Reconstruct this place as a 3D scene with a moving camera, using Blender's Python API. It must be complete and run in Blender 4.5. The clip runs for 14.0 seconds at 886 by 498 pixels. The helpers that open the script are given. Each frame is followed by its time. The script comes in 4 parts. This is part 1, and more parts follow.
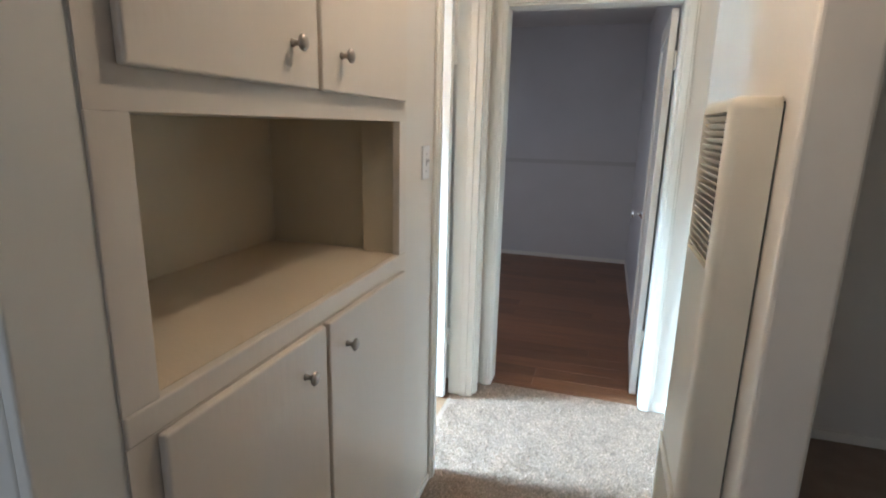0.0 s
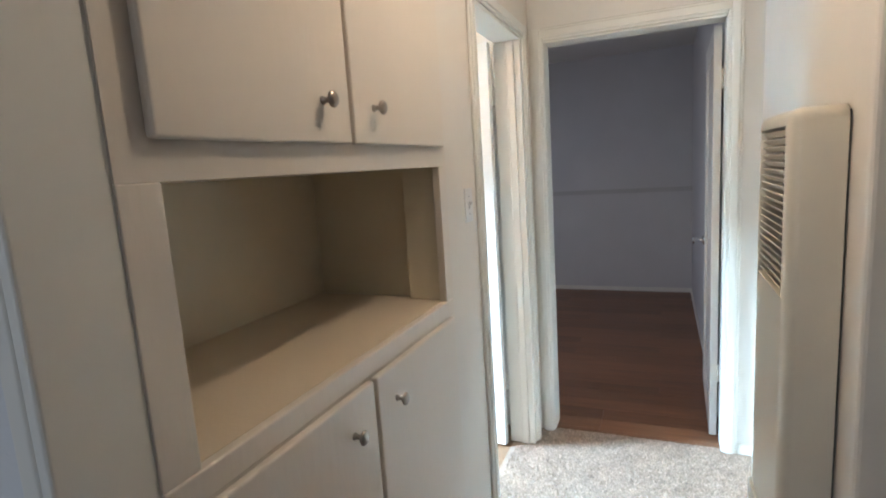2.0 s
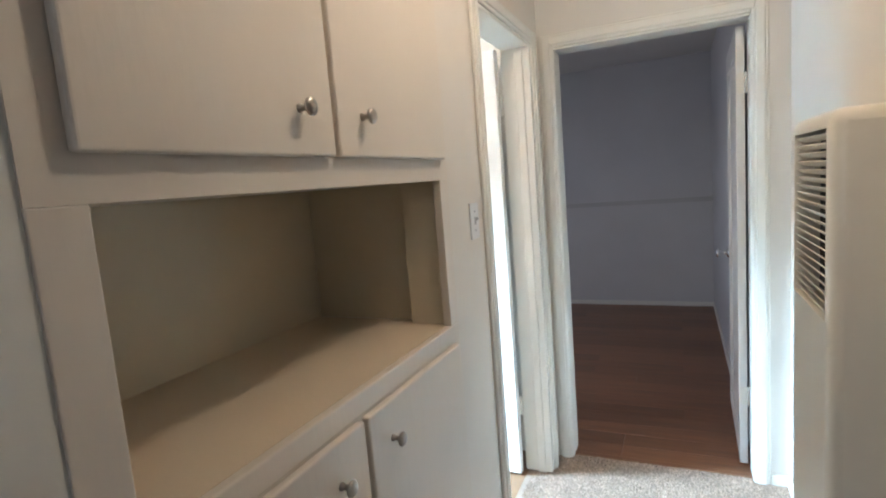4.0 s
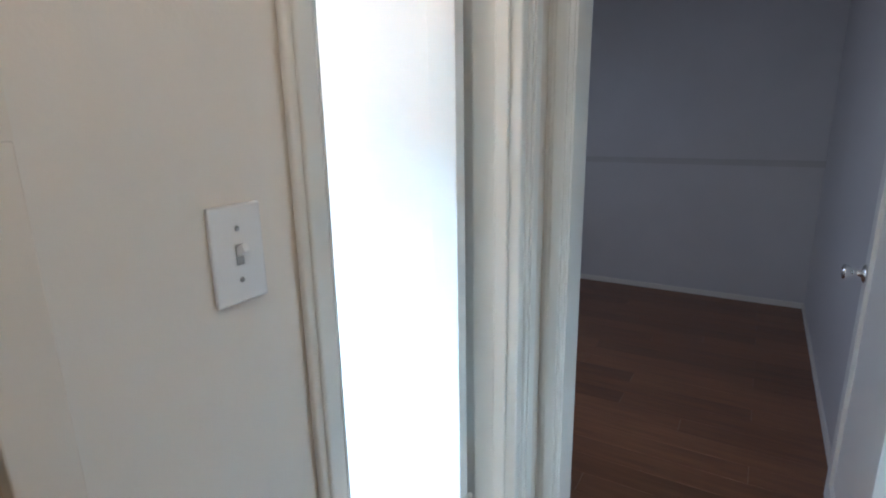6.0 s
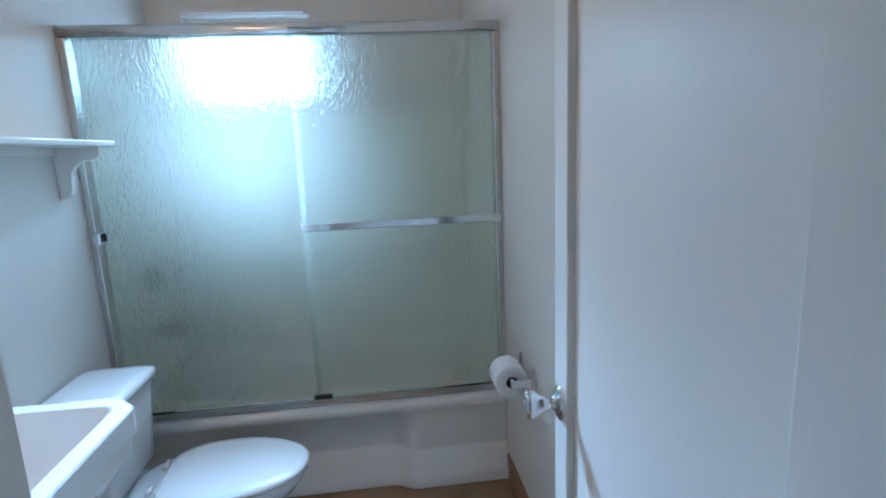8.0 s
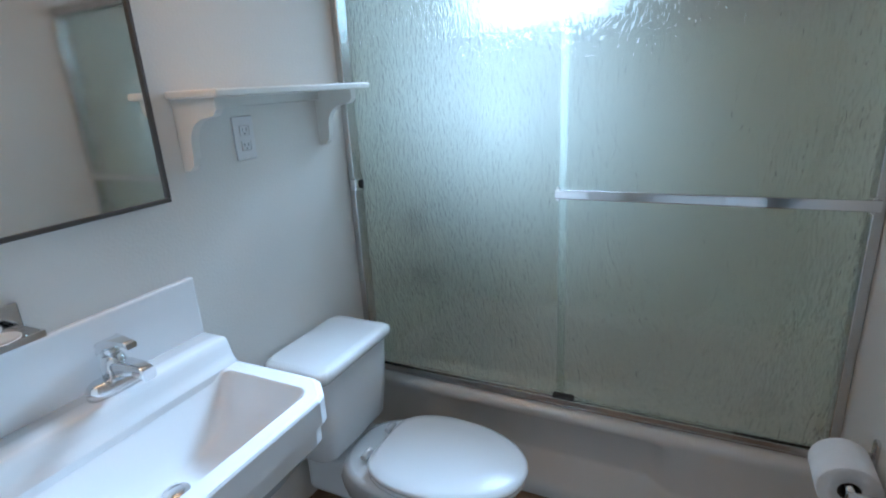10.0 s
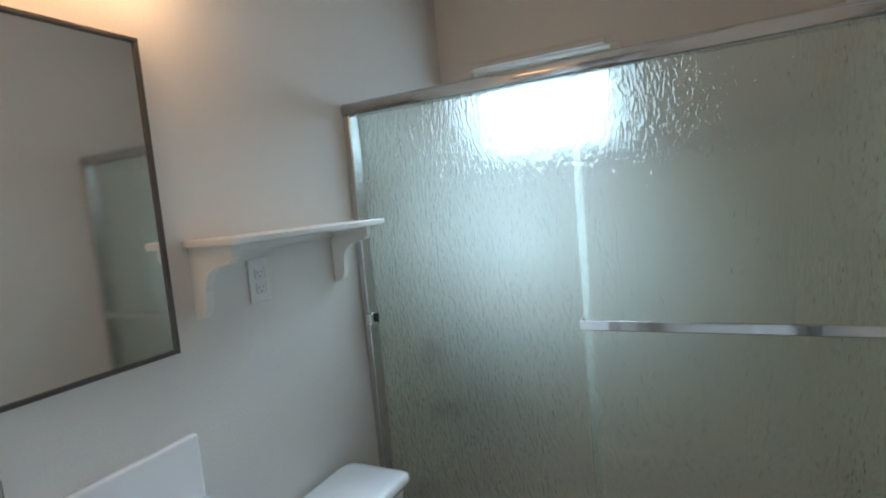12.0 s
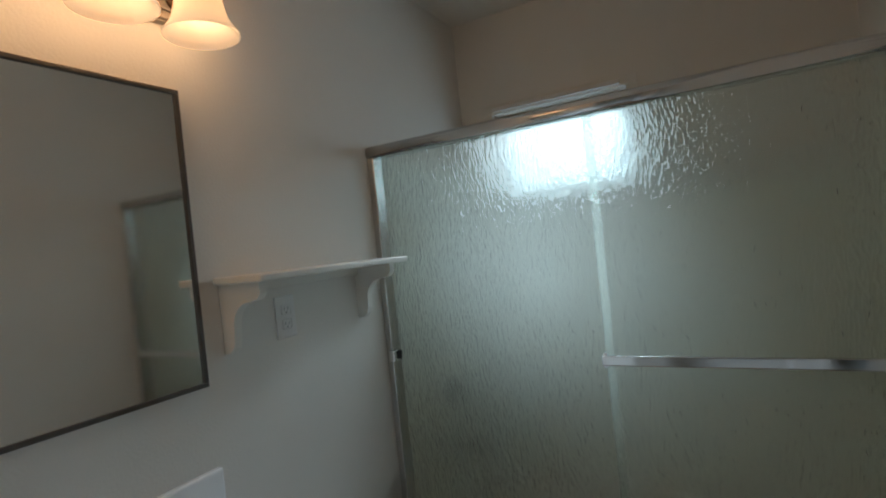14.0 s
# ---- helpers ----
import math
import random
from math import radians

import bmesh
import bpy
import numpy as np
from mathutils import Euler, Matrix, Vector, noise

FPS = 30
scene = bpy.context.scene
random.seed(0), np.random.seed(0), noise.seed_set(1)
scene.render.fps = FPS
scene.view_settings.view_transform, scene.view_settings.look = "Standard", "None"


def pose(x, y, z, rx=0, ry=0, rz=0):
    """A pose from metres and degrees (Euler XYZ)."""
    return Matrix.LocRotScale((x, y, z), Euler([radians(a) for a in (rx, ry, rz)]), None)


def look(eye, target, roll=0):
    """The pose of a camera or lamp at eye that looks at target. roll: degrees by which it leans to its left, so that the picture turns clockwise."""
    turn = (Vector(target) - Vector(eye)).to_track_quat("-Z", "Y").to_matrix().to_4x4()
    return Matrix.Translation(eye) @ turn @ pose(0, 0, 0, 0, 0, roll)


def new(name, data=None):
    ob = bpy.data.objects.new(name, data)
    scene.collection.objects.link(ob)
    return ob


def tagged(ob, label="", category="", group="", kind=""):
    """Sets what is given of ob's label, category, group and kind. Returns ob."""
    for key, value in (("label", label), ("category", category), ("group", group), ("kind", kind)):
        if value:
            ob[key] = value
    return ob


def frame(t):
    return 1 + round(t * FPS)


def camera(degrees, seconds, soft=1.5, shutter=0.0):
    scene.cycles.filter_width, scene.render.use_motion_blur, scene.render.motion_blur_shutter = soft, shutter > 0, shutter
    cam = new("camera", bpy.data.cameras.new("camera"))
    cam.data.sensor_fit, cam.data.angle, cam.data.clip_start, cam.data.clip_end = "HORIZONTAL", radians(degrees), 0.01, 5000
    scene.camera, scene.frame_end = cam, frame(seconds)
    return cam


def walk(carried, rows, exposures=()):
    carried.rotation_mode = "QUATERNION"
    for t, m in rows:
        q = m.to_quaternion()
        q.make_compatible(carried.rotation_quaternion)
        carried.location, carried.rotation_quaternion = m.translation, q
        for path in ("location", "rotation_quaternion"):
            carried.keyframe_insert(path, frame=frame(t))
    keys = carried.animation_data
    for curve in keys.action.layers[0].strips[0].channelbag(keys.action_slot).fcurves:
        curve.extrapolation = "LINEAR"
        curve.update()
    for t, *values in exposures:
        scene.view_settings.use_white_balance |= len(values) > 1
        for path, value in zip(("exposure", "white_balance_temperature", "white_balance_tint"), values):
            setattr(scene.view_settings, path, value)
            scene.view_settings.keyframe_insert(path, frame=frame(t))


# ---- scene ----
cam = camera(80.0, 14.0, 2.0)
PATH = [
    (0, pose(0.607, -0.495, 1.453, 76.83, -1.31, 17.17)),
    (0.5, pose(0.634, -0.454, 1.414, 62.30, 1.07, 19.59)),
    (1, pose(0.626, -0.432, 1.403, 61.16, 1.39, 21.05)),
    (1.5, pose(0.633, -0.447, 1.446, 68.12, 1.98, 21.61)),
    (2, pose(0.618, -0.445, 1.456, 81.31, 3.66, 22.30)),
    (2.2, pose(0.620, -0.450, 1.466, 86.10, 4.77, 22.74)),
    (4.3, pose(0.594, -0.233, 1.453, 81.90, 4.28, 24.43)),
    (4.5, pose(0.566, -0.121, 1.454, 80.99, 3.72, 24.33)),
    (5, pose(0.554, 0.151, 1.432, 78.03, 4.05, 24.11)),
    (5.5, pose(0.578, 0.519, 1.433, 77.86, 1.94, 28.79)),
    (6, pose(0.506, 0.883, 1.474, 75.92, 1.06, 30.80)),
    (6.5, pose(0.382, 1.206, 1.448, 79.00, 0.75, 34.30)),
    (7, pose(0.348, 1.415, 1.445, 78.70, 1.00, 51.49)),
    (7.5, pose(0.141, 1.637, 1.403, 77.77, 1.26, 64.41)),
    (8, pose(0.051, 1.788, 1.382, 79.11, 2.35, 82.77)),
    (8.5, pose(-0.051, 1.887, 1.425, 77.98, 1.92, 100.62)),
    (9, pose(-0.181, 1.877, 1.438, 77.34, 1.68, 110.32)),
    (9.2, pose(-0.293, 1.900, 1.437, 73.51, 2.25, 113.63)),
    (11.3, pose(-0.523, 1.794, 1.435, 73.59, 3.54, 117.19)),
    (11.5, pose(-0.544, 1.846, 1.438, 77.94, 4.18, 119.37)),
    (12, pose(-0.493, 1.818, 1.485, 84.86, 5.25, 116.17)),
    (12.5, pose(-0.487, 1.848, 1.511, 90.64, 6.71, 115.80)),
    (13, pose(-0.491, 1.850, 1.513, 95.91, 7.77, 116.06)),
    (13.5, pose(-0.498, 1.858, 1.500, 101.30, 7.80, 117.38)),
    (14, pose(-0.471, 1.843, 1.473, 89.53, 5.92, 118.93)),
]
EXPOSURES = [(0.0, 0.2, 6020, 11), (5.0, 0.25, 5800, 10), (6.0, -0.15, 5400, 10), (6.5, -0.9, 5350, 11), (7.0, -1.35, 5250, 11), (7.5, -1.75, 5100, 11), (8.5, -2.25, 5250, 14), (9.2, -2.3, 5500, 15), (11.5, -2.5, 6000, 15), (12.5, -2.85, 6800, 15), (13.5, -3.4, 6950, 15), (14.0, -3.5, 6950, 15)]
walk(cam, PATH, EXPOSURES)

# ---- world and lights ----
world = bpy.data.worlds.new("sky")
scene.world = world
world.use_nodes = True
wn = world.node_tree
sky = wn.nodes.new("ShaderNodeTexSky")
sky.sky_type, sky.sun_disc, sky.sun_elevation, sky.sun_rotation = "NISHITA", False, radians(50), radians(200)
wn.links.new(sky.outputs[0], wn.nodes["Background"].inputs[0])
wn.nodes["Background"].inputs[1].default_value = 0.12


def lamp(name, kind, m, energy, color, size=(1, 1), spread=180):
    data = bpy.data.lights.new(name, kind)
    data.energy, data.color = energy, color
    if kind == "AREA":
        data.shape, data.size, data.size_y, data.spread = "RECTANGLE", size[0], size[1], radians(spread)
    elif kind == "SUN":
        data.angle = size[0]
    else:
        data.shadow_soft_size = size[0]
    ob = new(name, data)
    ob.matrix_world = m
    return ob


CEIL = 2.50
DAY, WARM = (0.56, 0.80, 1.0), (1.0, 0.62, 0.32)
lamp("sun", "SUN", look((0, 0, 8), (2.0, 3.0, 0)), 2.0, (1.0, 0.95, 0.88), (radians(0.5),))
lamp("bath_window_light", "AREA", look((-2.83, 1.19, 1.83), (0.12, 1.63, 0.0)), 58, DAY, (0.54, 0.36), 47)
lamp("bedroom_window_light", "AREA", look((-1.45, 3.2, 1.4), (0, 3.6, 0.4)), 8.6, (0.84, 0.87, 1.0), (1.0, 1.0))
lamp("front_room_window_light", "AREA", look((-0.6, -2.9, 1.5), (0.0, 0, 1.2)), 9, (0.82, 0.91, 1.0), (1.4, 1.2))
lamp("hall_bulb", "POINT", pose(0.56, 0.80, 2.37), 10.5, (1.0, 0.83, 0.64), (0.05,))
for i in range(4):
    lamp("vanity_bulb", "POINT", pose(-0.692 - 0.19 * i, 0.855, 2.055), 7.0, WARM, (0.025,))

# ---- materials ----


def material(name, color, rough=0.5, metal=0.0, vary=0.06, scale=6.0, grain=0.05, grain_scale=220.0, stretch=(1, 1, 1), coat=0.0, object_random=0.0, island=0.0):
    m = bpy.data.materials.new(name)
    m.use_nodes = True
    t = m.node_tree
    b = t.nodes["Principled BSDF"]
    b.inputs["Roughness"].default_value, b.inputs["Metallic"].default_value = rough, metal
    b.inputs["Coat Weight"].default_value = coat
    co = t.nodes.new("ShaderNodeTexCoord")
    mp = t.nodes.new("ShaderNodeMapping")
    mp.inputs["Scale"].default_value = stretch
    t.links.new(co.outputs["Object"], mp.inputs[0])
    n1 = t.nodes.new("ShaderNodeTexNoise")
    n1.inputs["Scale"].default_value, n1.inputs["Detail"].default_value = scale, 5
    n2 = t.nodes.new("ShaderNodeTexNoise")
    n2.inputs["Scale"].default_value, n2.inputs["Detail"].default_value = grain_scale, 3
    t.links.new(mp.outputs[0], n1.inputs["Vector"])
    t.links.new(mp.outputs[0], n2.inputs["Vector"])
    ramp = t.nodes.new("ShaderNodeMapRange")
    ramp.inputs[1].default_value, ramp.inputs[2].default_value = 0.3, 0.7
    ramp.inputs[3].default_value, ramp.inputs[4].default_value = 1 - vary, 1 + vary
    t.links.new(n1.outputs["Fac"], ramp.inputs[0])
    mul = t.nodes.new("ShaderNodeVectorMath")
    mul.operation = "SCALE"
    mul.inputs[0].default_value = color
    if object_random:
        info = t.nodes.new("ShaderNodeObjectInfo")
        r2 = t.nodes.new("ShaderNodeMapRange")
        r2.inputs[3].default_value, r2.inputs[4].default_value = 1 - object_random, 1 + object_random
        t.links.new(info.outputs["Random"], r2.inputs[0])
        mm = t.nodes.new("ShaderNodeMath")
        mm.operation = "MULTIPLY"
        t.links.new(ramp.outputs[0], mm.inputs[0])
        t.links.new(r2.outputs[0], mm.inputs[1])
        t.links.new(mm.outputs[0], mul.inputs["Scale"])
    elif island:
        geo = t.nodes.new("ShaderNodeNewGeometry")
        r2 = t.nodes.new("ShaderNodeMapRange")
        r2.inputs[3].default_value, r2.inputs[4].default_value = 1 - island, 1 + island
        t.links.new(geo.outputs["Random Per Island"], r2.inputs[0])
        mm = t.nodes.new("ShaderNodeMath")
        mm.operation = "MULTIPLY"
        t.links.new(ramp.outputs[0], mm.inputs[0])
        t.links.new(r2.outputs[0], mm.inputs[1])
        t.links.new(mm.outputs[0], mul.inputs["Scale"])
    else:
        t.links.new(ramp.outputs[0], mul.inputs["Scale"])
    t.links.new(mul.outputs[0], b.inputs["Base Color"])
    r = t.nodes.new("ShaderNodeMapRange")
    r.inputs[3].default_value, r.inputs[4].default_value = max(rough - 0.08, 0.02), min(rough + 0.08, 1)
    t.links.new(n1.outputs["Fac"], r.inputs[0])
    t.links.new(r.outputs[0], b.inputs["Roughness"])
    if grain:
        bump = t.nodes.new("ShaderNodeBump")
        bump.inputs["Strength"].default_value, bump.inputs["Distance"].default_value = grain, 0.01
        t.links.new(n2.outputs["Fac"], bump.inputs["Height"])
        t.links.new(bump.outputs[0], b.inputs["Normal"])
    return m


def glass_material(name, color, rough, ior, scale=0.0, strength=0.0, stretch=(1, 1, 1)):
    m = bpy.data.materials.new(name)
    m.use_nodes = True
    t = m.node_tree
    b = t.nodes["Principled BSDF"]
    b.inputs["Base Color"].default_value = (*color, 1)
    b.inputs["Roughness"].default_value, b.inputs["IOR"].default_value = rough, ior
    b.inputs["Transmission Weight"].default_value = 1.0
    if strength:
        co = t.nodes.new("ShaderNodeTexCoord")
        mp = t.nodes.new("ShaderNodeMapping")
        mp.inputs["Scale"].default_value = stretch
        n = t.nodes.new("ShaderNodeTexNoise")
        n.inputs["Scale"].default_value, n.inputs["Detail"].default_value, n.inputs["Distortion"].default_value = scale, 0.0, 0.3
        bump = t.nodes.new("ShaderNodeBump")
        bump.inputs["Strength"].default_value, bump.inputs["Distance"].default_value = strength, 0.003
        t.links.new(co.outputs["Object"], mp.inputs[0])
        t.links.new(mp.outputs[0], n.inputs["Vector"])
        t.links.new(n.outputs["Fac"], bump.inputs["Height"])
        t.links.new(bump.outputs[0], b.inputs["Normal"])
    return m


def glow_material(name, color, strength, rough=0.4):
    m = bpy.data.materials.new(name)
    m.use_nodes = True
    b = m.node_tree.nodes["Principled BSDF"]
    b.inputs["Base Color"].default_value = (*color, 1)
    b.inputs["Roughness"].default_value = rough
    b.inputs["Emission Color"].default_value = (*color, 1)
    b.inputs["Emission Strength"].default_value = strength
    return m


HALL_WALL = material("hall_wall_paint", (0.77, 0.71, 0.635), 0.55, vary=0.03, scale=2.5, grain=0.05, grain_scale=160)
CREAM = material("cream_cabinet_paint", (0.75, 0.675, 0.585), 0.38, vary=0.03, scale=3, grain=0.06, grain_scale=60, stretch=(1, 1, 0.25))
TAN_TOP = material("tan_cream_shelf_paint", (0.72, 0.60, 0.45), 0.4, vary=0.04, scale=3, grain=0.05, grain_scale=80)
# niche inside: darker and yellower than the cabinet cream
CREAM_IN = material("cream_niche_darker", (0.70, 0.62, 0.47), 0.5, vary=0.04, scale=3, grain=0.06, grain_scale=90)
TRIM = material("white_trim_paint", (0.80, 0.78, 0.72), 0.38, vary=0.025, scale=4, grain=0.0)
BATH_WALL = material("bath_wall_paint", (0.74, 0.71, 0.66), 0.32, vary=0.03, scale=2, grain=0.09, grain_scale=140)
DOOR_PAINT = material("white_door_paint", (0.80, 0.79, 0.76), 0.38, vary=0.025, scale=3, grain=0.05, grain_scale=70, stretch=(1, 1, 0.2))
CEILING = material("ceiling_paint", (0.74, 0.72, 0.68), 0.6, vary=0.03, scale=2, grain=0.12, grain_scale=120)
BED_WALL = material("bedroom_wall_paint", (0.61, 0.60, 0.60), 0.4, vary=0.04, scale=2, grain=0.10, grain_scale=120)
# a step darker than the bedroom wall so the rail's line shows
BED_TRIM = material("bedroom_rail_darker", (0.52, 0.51, 0.50), 0.4, vary=0.03, scale=4, grain=0.03)
FRONT_WALL = material("front_room_wall_paint", (0.74, 0.75, 0.76), 0.5, vary=0.03, scale=2, grain=0.08, grain_scale=140)
CARPET = material("taupe_carpet", (0.39, 0.30, 0.235), 0.95, vary=0.10, scale=9, grain=1.0, grain_scale=260)
PILE = material("carpet_yarn", (0.47, 0.355, 0.275), 0.95, vary=0.10, scale=9, grain=0, island=0.42)
WOOD = material("brown_laminate", (0.20, 0.090, 0.044), 0.36, vary=0.22, scale=4, grain=0.05, grain_scale=40, stretch=(0.6, 8, 8), object_random=0.22)
VINYL = material("brown_vinyl", (0.24, 0.14, 0.075), 0.4, vary=0.15, scale=8, grain=0.05)
COVE = material("brown_cove_base", (0.22, 0.12, 0.065), 0.4, vary=0.12, scale=8, grain=0.03)
PORCELAIN = material("white_porcelain", (0.86, 0.88, 0.89), 0.10, vary=0.01, scale=3, grain=0, coat=0.5)
TUB = material("tub_enamel", (0.78, 0.76, 0.72), 0.16, vary=0.02, scale=3, grain=0, coat=0.3)
SURROUND = material("tub_surround_panel", (0.80, 0.82, 0.74), 0.3, vary=0.03, scale=3, grain=0.03)
CHROME = material("chrome", (0.78, 0.79, 0.80), 0.10, metal=1.0, vary=0.03, scale=12, grain=0)
ALUMINIUM = material("brushed_aluminium", (0.60, 0.59, 0.57), 0.24, metal=1.0, vary=0.03, scale=10, grain=0)
NICKEL = material("brushed_nickel", (0.42, 0.38, 0.34), 0.32, metal=1.0, vary=0.08, scale=20, grain=0.03)
BRONZE = material("oiled_bronze", (0.10, 0.065, 0.045), 0.35, metal=0.9, vary=0.2, scale=20, grain=0.03)
# near-black for painted gap shade, and for real seams, rubber and underlay
DARK = material("dark_gap_shade_and_parts", (0.02, 0.018, 0.016), 0.7, vary=0.2, scale=20)
DARK_FRAME = material("dark_mirror_frame", (0.09, 0.085, 0.08), 0.35, metal=0.5, vary=0.1, scale=20)
PLASTIC = material("white_plastic", (0.78, 0.77, 0.76), 0.3, vary=0.01, scale=10, grain=0)
GREY_PRINT = material("grey_slot", (0.33, 0.33, 0.33), 0.5, vary=0.05, scale=20)
HEATER = material("cream_enamel", (0.72, 0.66, 0.55), 0.33, vary=0.03, scale=4, grain=0.04, grain_scale=90)
PAPER = material("tissue_paper", (0.84, 0.83, 0.82), 0.9, vary=0.03, scale=30, grain=0.3, grain_scale=300)
CARD = material("card_tube", (0.10, 0.08, 0.07), 0.9, vary=0.1, scale=30)
RAIN = glass_material("rain_glass", (0.90, 0.93, 0.89), 0.23, 1.42, 140, 0.04, (3, 1, 0.38))
rt = RAIN.node_tree
milky = rt.nodes.new("ShaderNodeBsdfTranslucent")
milky.inputs["Color"].default_value = (0.80, 0.86, 0.79, 1)
haze = rt.nodes.new("ShaderNodeMixShader")
haze.inputs[0].default_value = 0.054
clear = rt.nodes.new("ShaderNodeBsdfGlass")
clear.inputs["Color"].default_value = (0.89, 0.93, 0.88, 1)
clear.inputs["Roughness"].default_value, clear.inputs["IOR"].default_value = 0.0, 1.45
ripple = rt.nodes.new("ShaderNodeBump")
ripple.inputs["Strength"].default_value, ripple.inputs["Distance"].default_value = 1.0, 0.0066
rt.links.new([nd for nd in rt.nodes if nd.type == "TEX_NOISE"][0].outputs["Fac"], ripple.inputs["Height"])
rt.links.new(ripple.outputs[0], clear.inputs["Normal"])
both = rt.nodes.new("ShaderNodeMixShader")
both.inputs[0].default_value = 0.36
rt.links.new(rt.nodes["Principled BSDF"].outputs[0], both.inputs[1])
rt.links.new(clear.outputs[0], both.inputs[2])
rt.links.new(both.outputs[0], haze.inputs[1])
rt.links.new(milky.outputs[0], haze.inputs[2])
rt.links.new(haze.outputs[0], rt.nodes["Material Output"].inputs[0])
CLEAR = glass_material("window_glass", (0.95, 0.97, 0.97), 0.02, 1.45)
MIRROR = material("silvered_glass", (0.86, 0.88, 0.87), 0.01, metal=1.0, vary=0.0, grain=0)
FROST = bpy.data.materials.new("frosted_white_glass")
FROST.use_nodes = True
ft = FROST.node_tree
thin = ft.nodes.new("ShaderNodeBsdfTranslucent")
thin.inputs["Color"].default_value = (0.97, 0.88, 0.76, 1)
mixed = ft.nodes.new("ShaderNodeMixShader")
mixed.inputs[0].default_value = 0.5
ft.nodes["Principled BSDF"].inputs["Emission Color"].default_value = (1.0, 0.66, 0.38, 1)
ft.nodes["Principled BSDF"].inputs["Emission Strength"].default_value = 4.2
ft.nodes["Principled BSDF"].inputs["Base Color"].default_value = (0.85, 0.80, 0.74, 1)
ft.nodes["Principled BSDF"].inputs["Roughness"].default_value = 0.4
ft.links.new(ft.nodes["Principled BSDF"].outputs[0], mixed.inputs[1])
ft.links.new(thin.outputs[0], mixed.inputs[2])
ft.links.new(mixed.outputs[0], ft.nodes["Material Output"].inputs[0])
SKYGLOW = glow_material("bright_sky", (0.62, 0.85, 1.0), 76.0)

# ---- mesh helpers ----


def solid(bm, lo, hi):
    """Adds a box to bm."""
    ret = bmesh.ops.create_cube(bm, size=1.0)
    for v in ret["verts"]:
        v.co = Vector([lo[i] + (v.co[i] + 0.5) * (hi[i] - lo[i]) for i in range(3)])
    return ret["verts"]


def box(lo, hi, bevel=0.0, seg=2):
    bm = bmesh.new()
    solid(bm, lo, hi)
    if bevel:
        bmesh.ops.bevel(bm, geom=bm.edges[:], offset=bevel, segments=seg, profile=0.5, affect="EDGES")
    return bm


def boxes(items, bevel=0.0):
    bm = bmesh.new()
    for lo, hi in items:
        solid(bm, lo, hi)
    if bevel:
        bmesh.ops.bevel(bm, geom=bm.edges[:], offset=bevel, segments=2, profile=0.5, affect="EDGES")
    return bm


def lathe(profile, seg=28, axis="Z", at=(0, 0, 0), cap=True):
    """A turned shape from (radius, height) pairs."""
    bm = bmesh.new()
    rings = []
    for r, h in profile:
        ring = []
        for i in range(seg):
            a = 2 * math.pi * i / seg
            ring.append(bm.verts.new((r * math.cos(a), r * math.sin(a), h)))
        rings.append(ring)
    for a, b in zip(rings, rings[1:]):
        for i in range(seg):
            j = (i + 1) % seg
            bm.faces.new((a[i], a[j], b[j], b[i]))
    for ring, flip in ((rings[0], True), (rings[-1], False)):
        if cap and (ring[0].co - ring[seg // 2].co).length > 1e-4:
            bm.faces.new(ring[::-1] if flip else ring)
    bmesh.ops.remove_doubles(bm, verts=bm.verts[:], dist=1e-6)
    turn = {"Z": Matrix(), "X": Matrix.Rotation(radians(90), 4, "Y"), "Y": Matrix.Rotation(radians(-90), 4, "X"), "-Y": Matrix.Rotation(radians(90), 4, "X")}[axis]
    bmesh.ops.transform(bm, matrix=Matrix.Translation(at) @ turn, verts=bm.verts[:])
    for f in bm.faces:
        f.smooth = True
    return bm


def tube(points, radius, seg=10):
    """A round bar along points."""
    bm = bmesh.new()
    pts = [Vector(p) for p in points]
    rings, up = [], Vector((0.3, 0.2, 0.93))
    for i, p in enumerate(pts):
        d = (pts[min(i + 1, len(pts) - 1)] - pts[max(i - 1, 0)]).normalized()
        s = d.cross(up).normalized()
        u = s.cross(d)
        r = radius[i] if isinstance(radius, (list, tuple)) else radius
        rings.append([bm.verts.new(p + (s * math.cos(2 * math.pi * k / seg) + u * math.sin(2 * math.pi * k / seg)) * r) for k in range(seg)])
    for a, b in zip(rings, rings[1:]):
        for k in range(seg):
            bm.faces.new((a[k], a[(k + 1) % seg], b[(k + 1) % seg], b[k]))
    bm.faces.new(rings[0][::-1])
    bm.faces.new(rings[-1])
    bmesh.ops.recalc_face_normals(bm, faces=bm.faces[:])
    for f in bm.faces:
        f.smooth = len(f.verts) == 4
    return bm


def loft(rings, smooth=True, cap=True, sharp=0):
    """Skins rings of equal length."""
    bm = bmesh.new()
    rs = [[bm.verts.new(p) for p in ring] for ring in rings]
    n = len(rs[0])
    for k, (a, b) in enumerate(zip(rs, rs[1:])):
        for i in range(n):
            bm.faces.new((a[i], a[(i + 1) % n], b[(i + 1) % n], b[i])).smooth = smooth and k >= sharp
    if cap:
        bm.faces.new(rs[0][::-1])
        bm.faces.new(rs[-1])
    bmesh.ops.recalc_face_normals(bm, faces=bm.faces[:])
    return bm


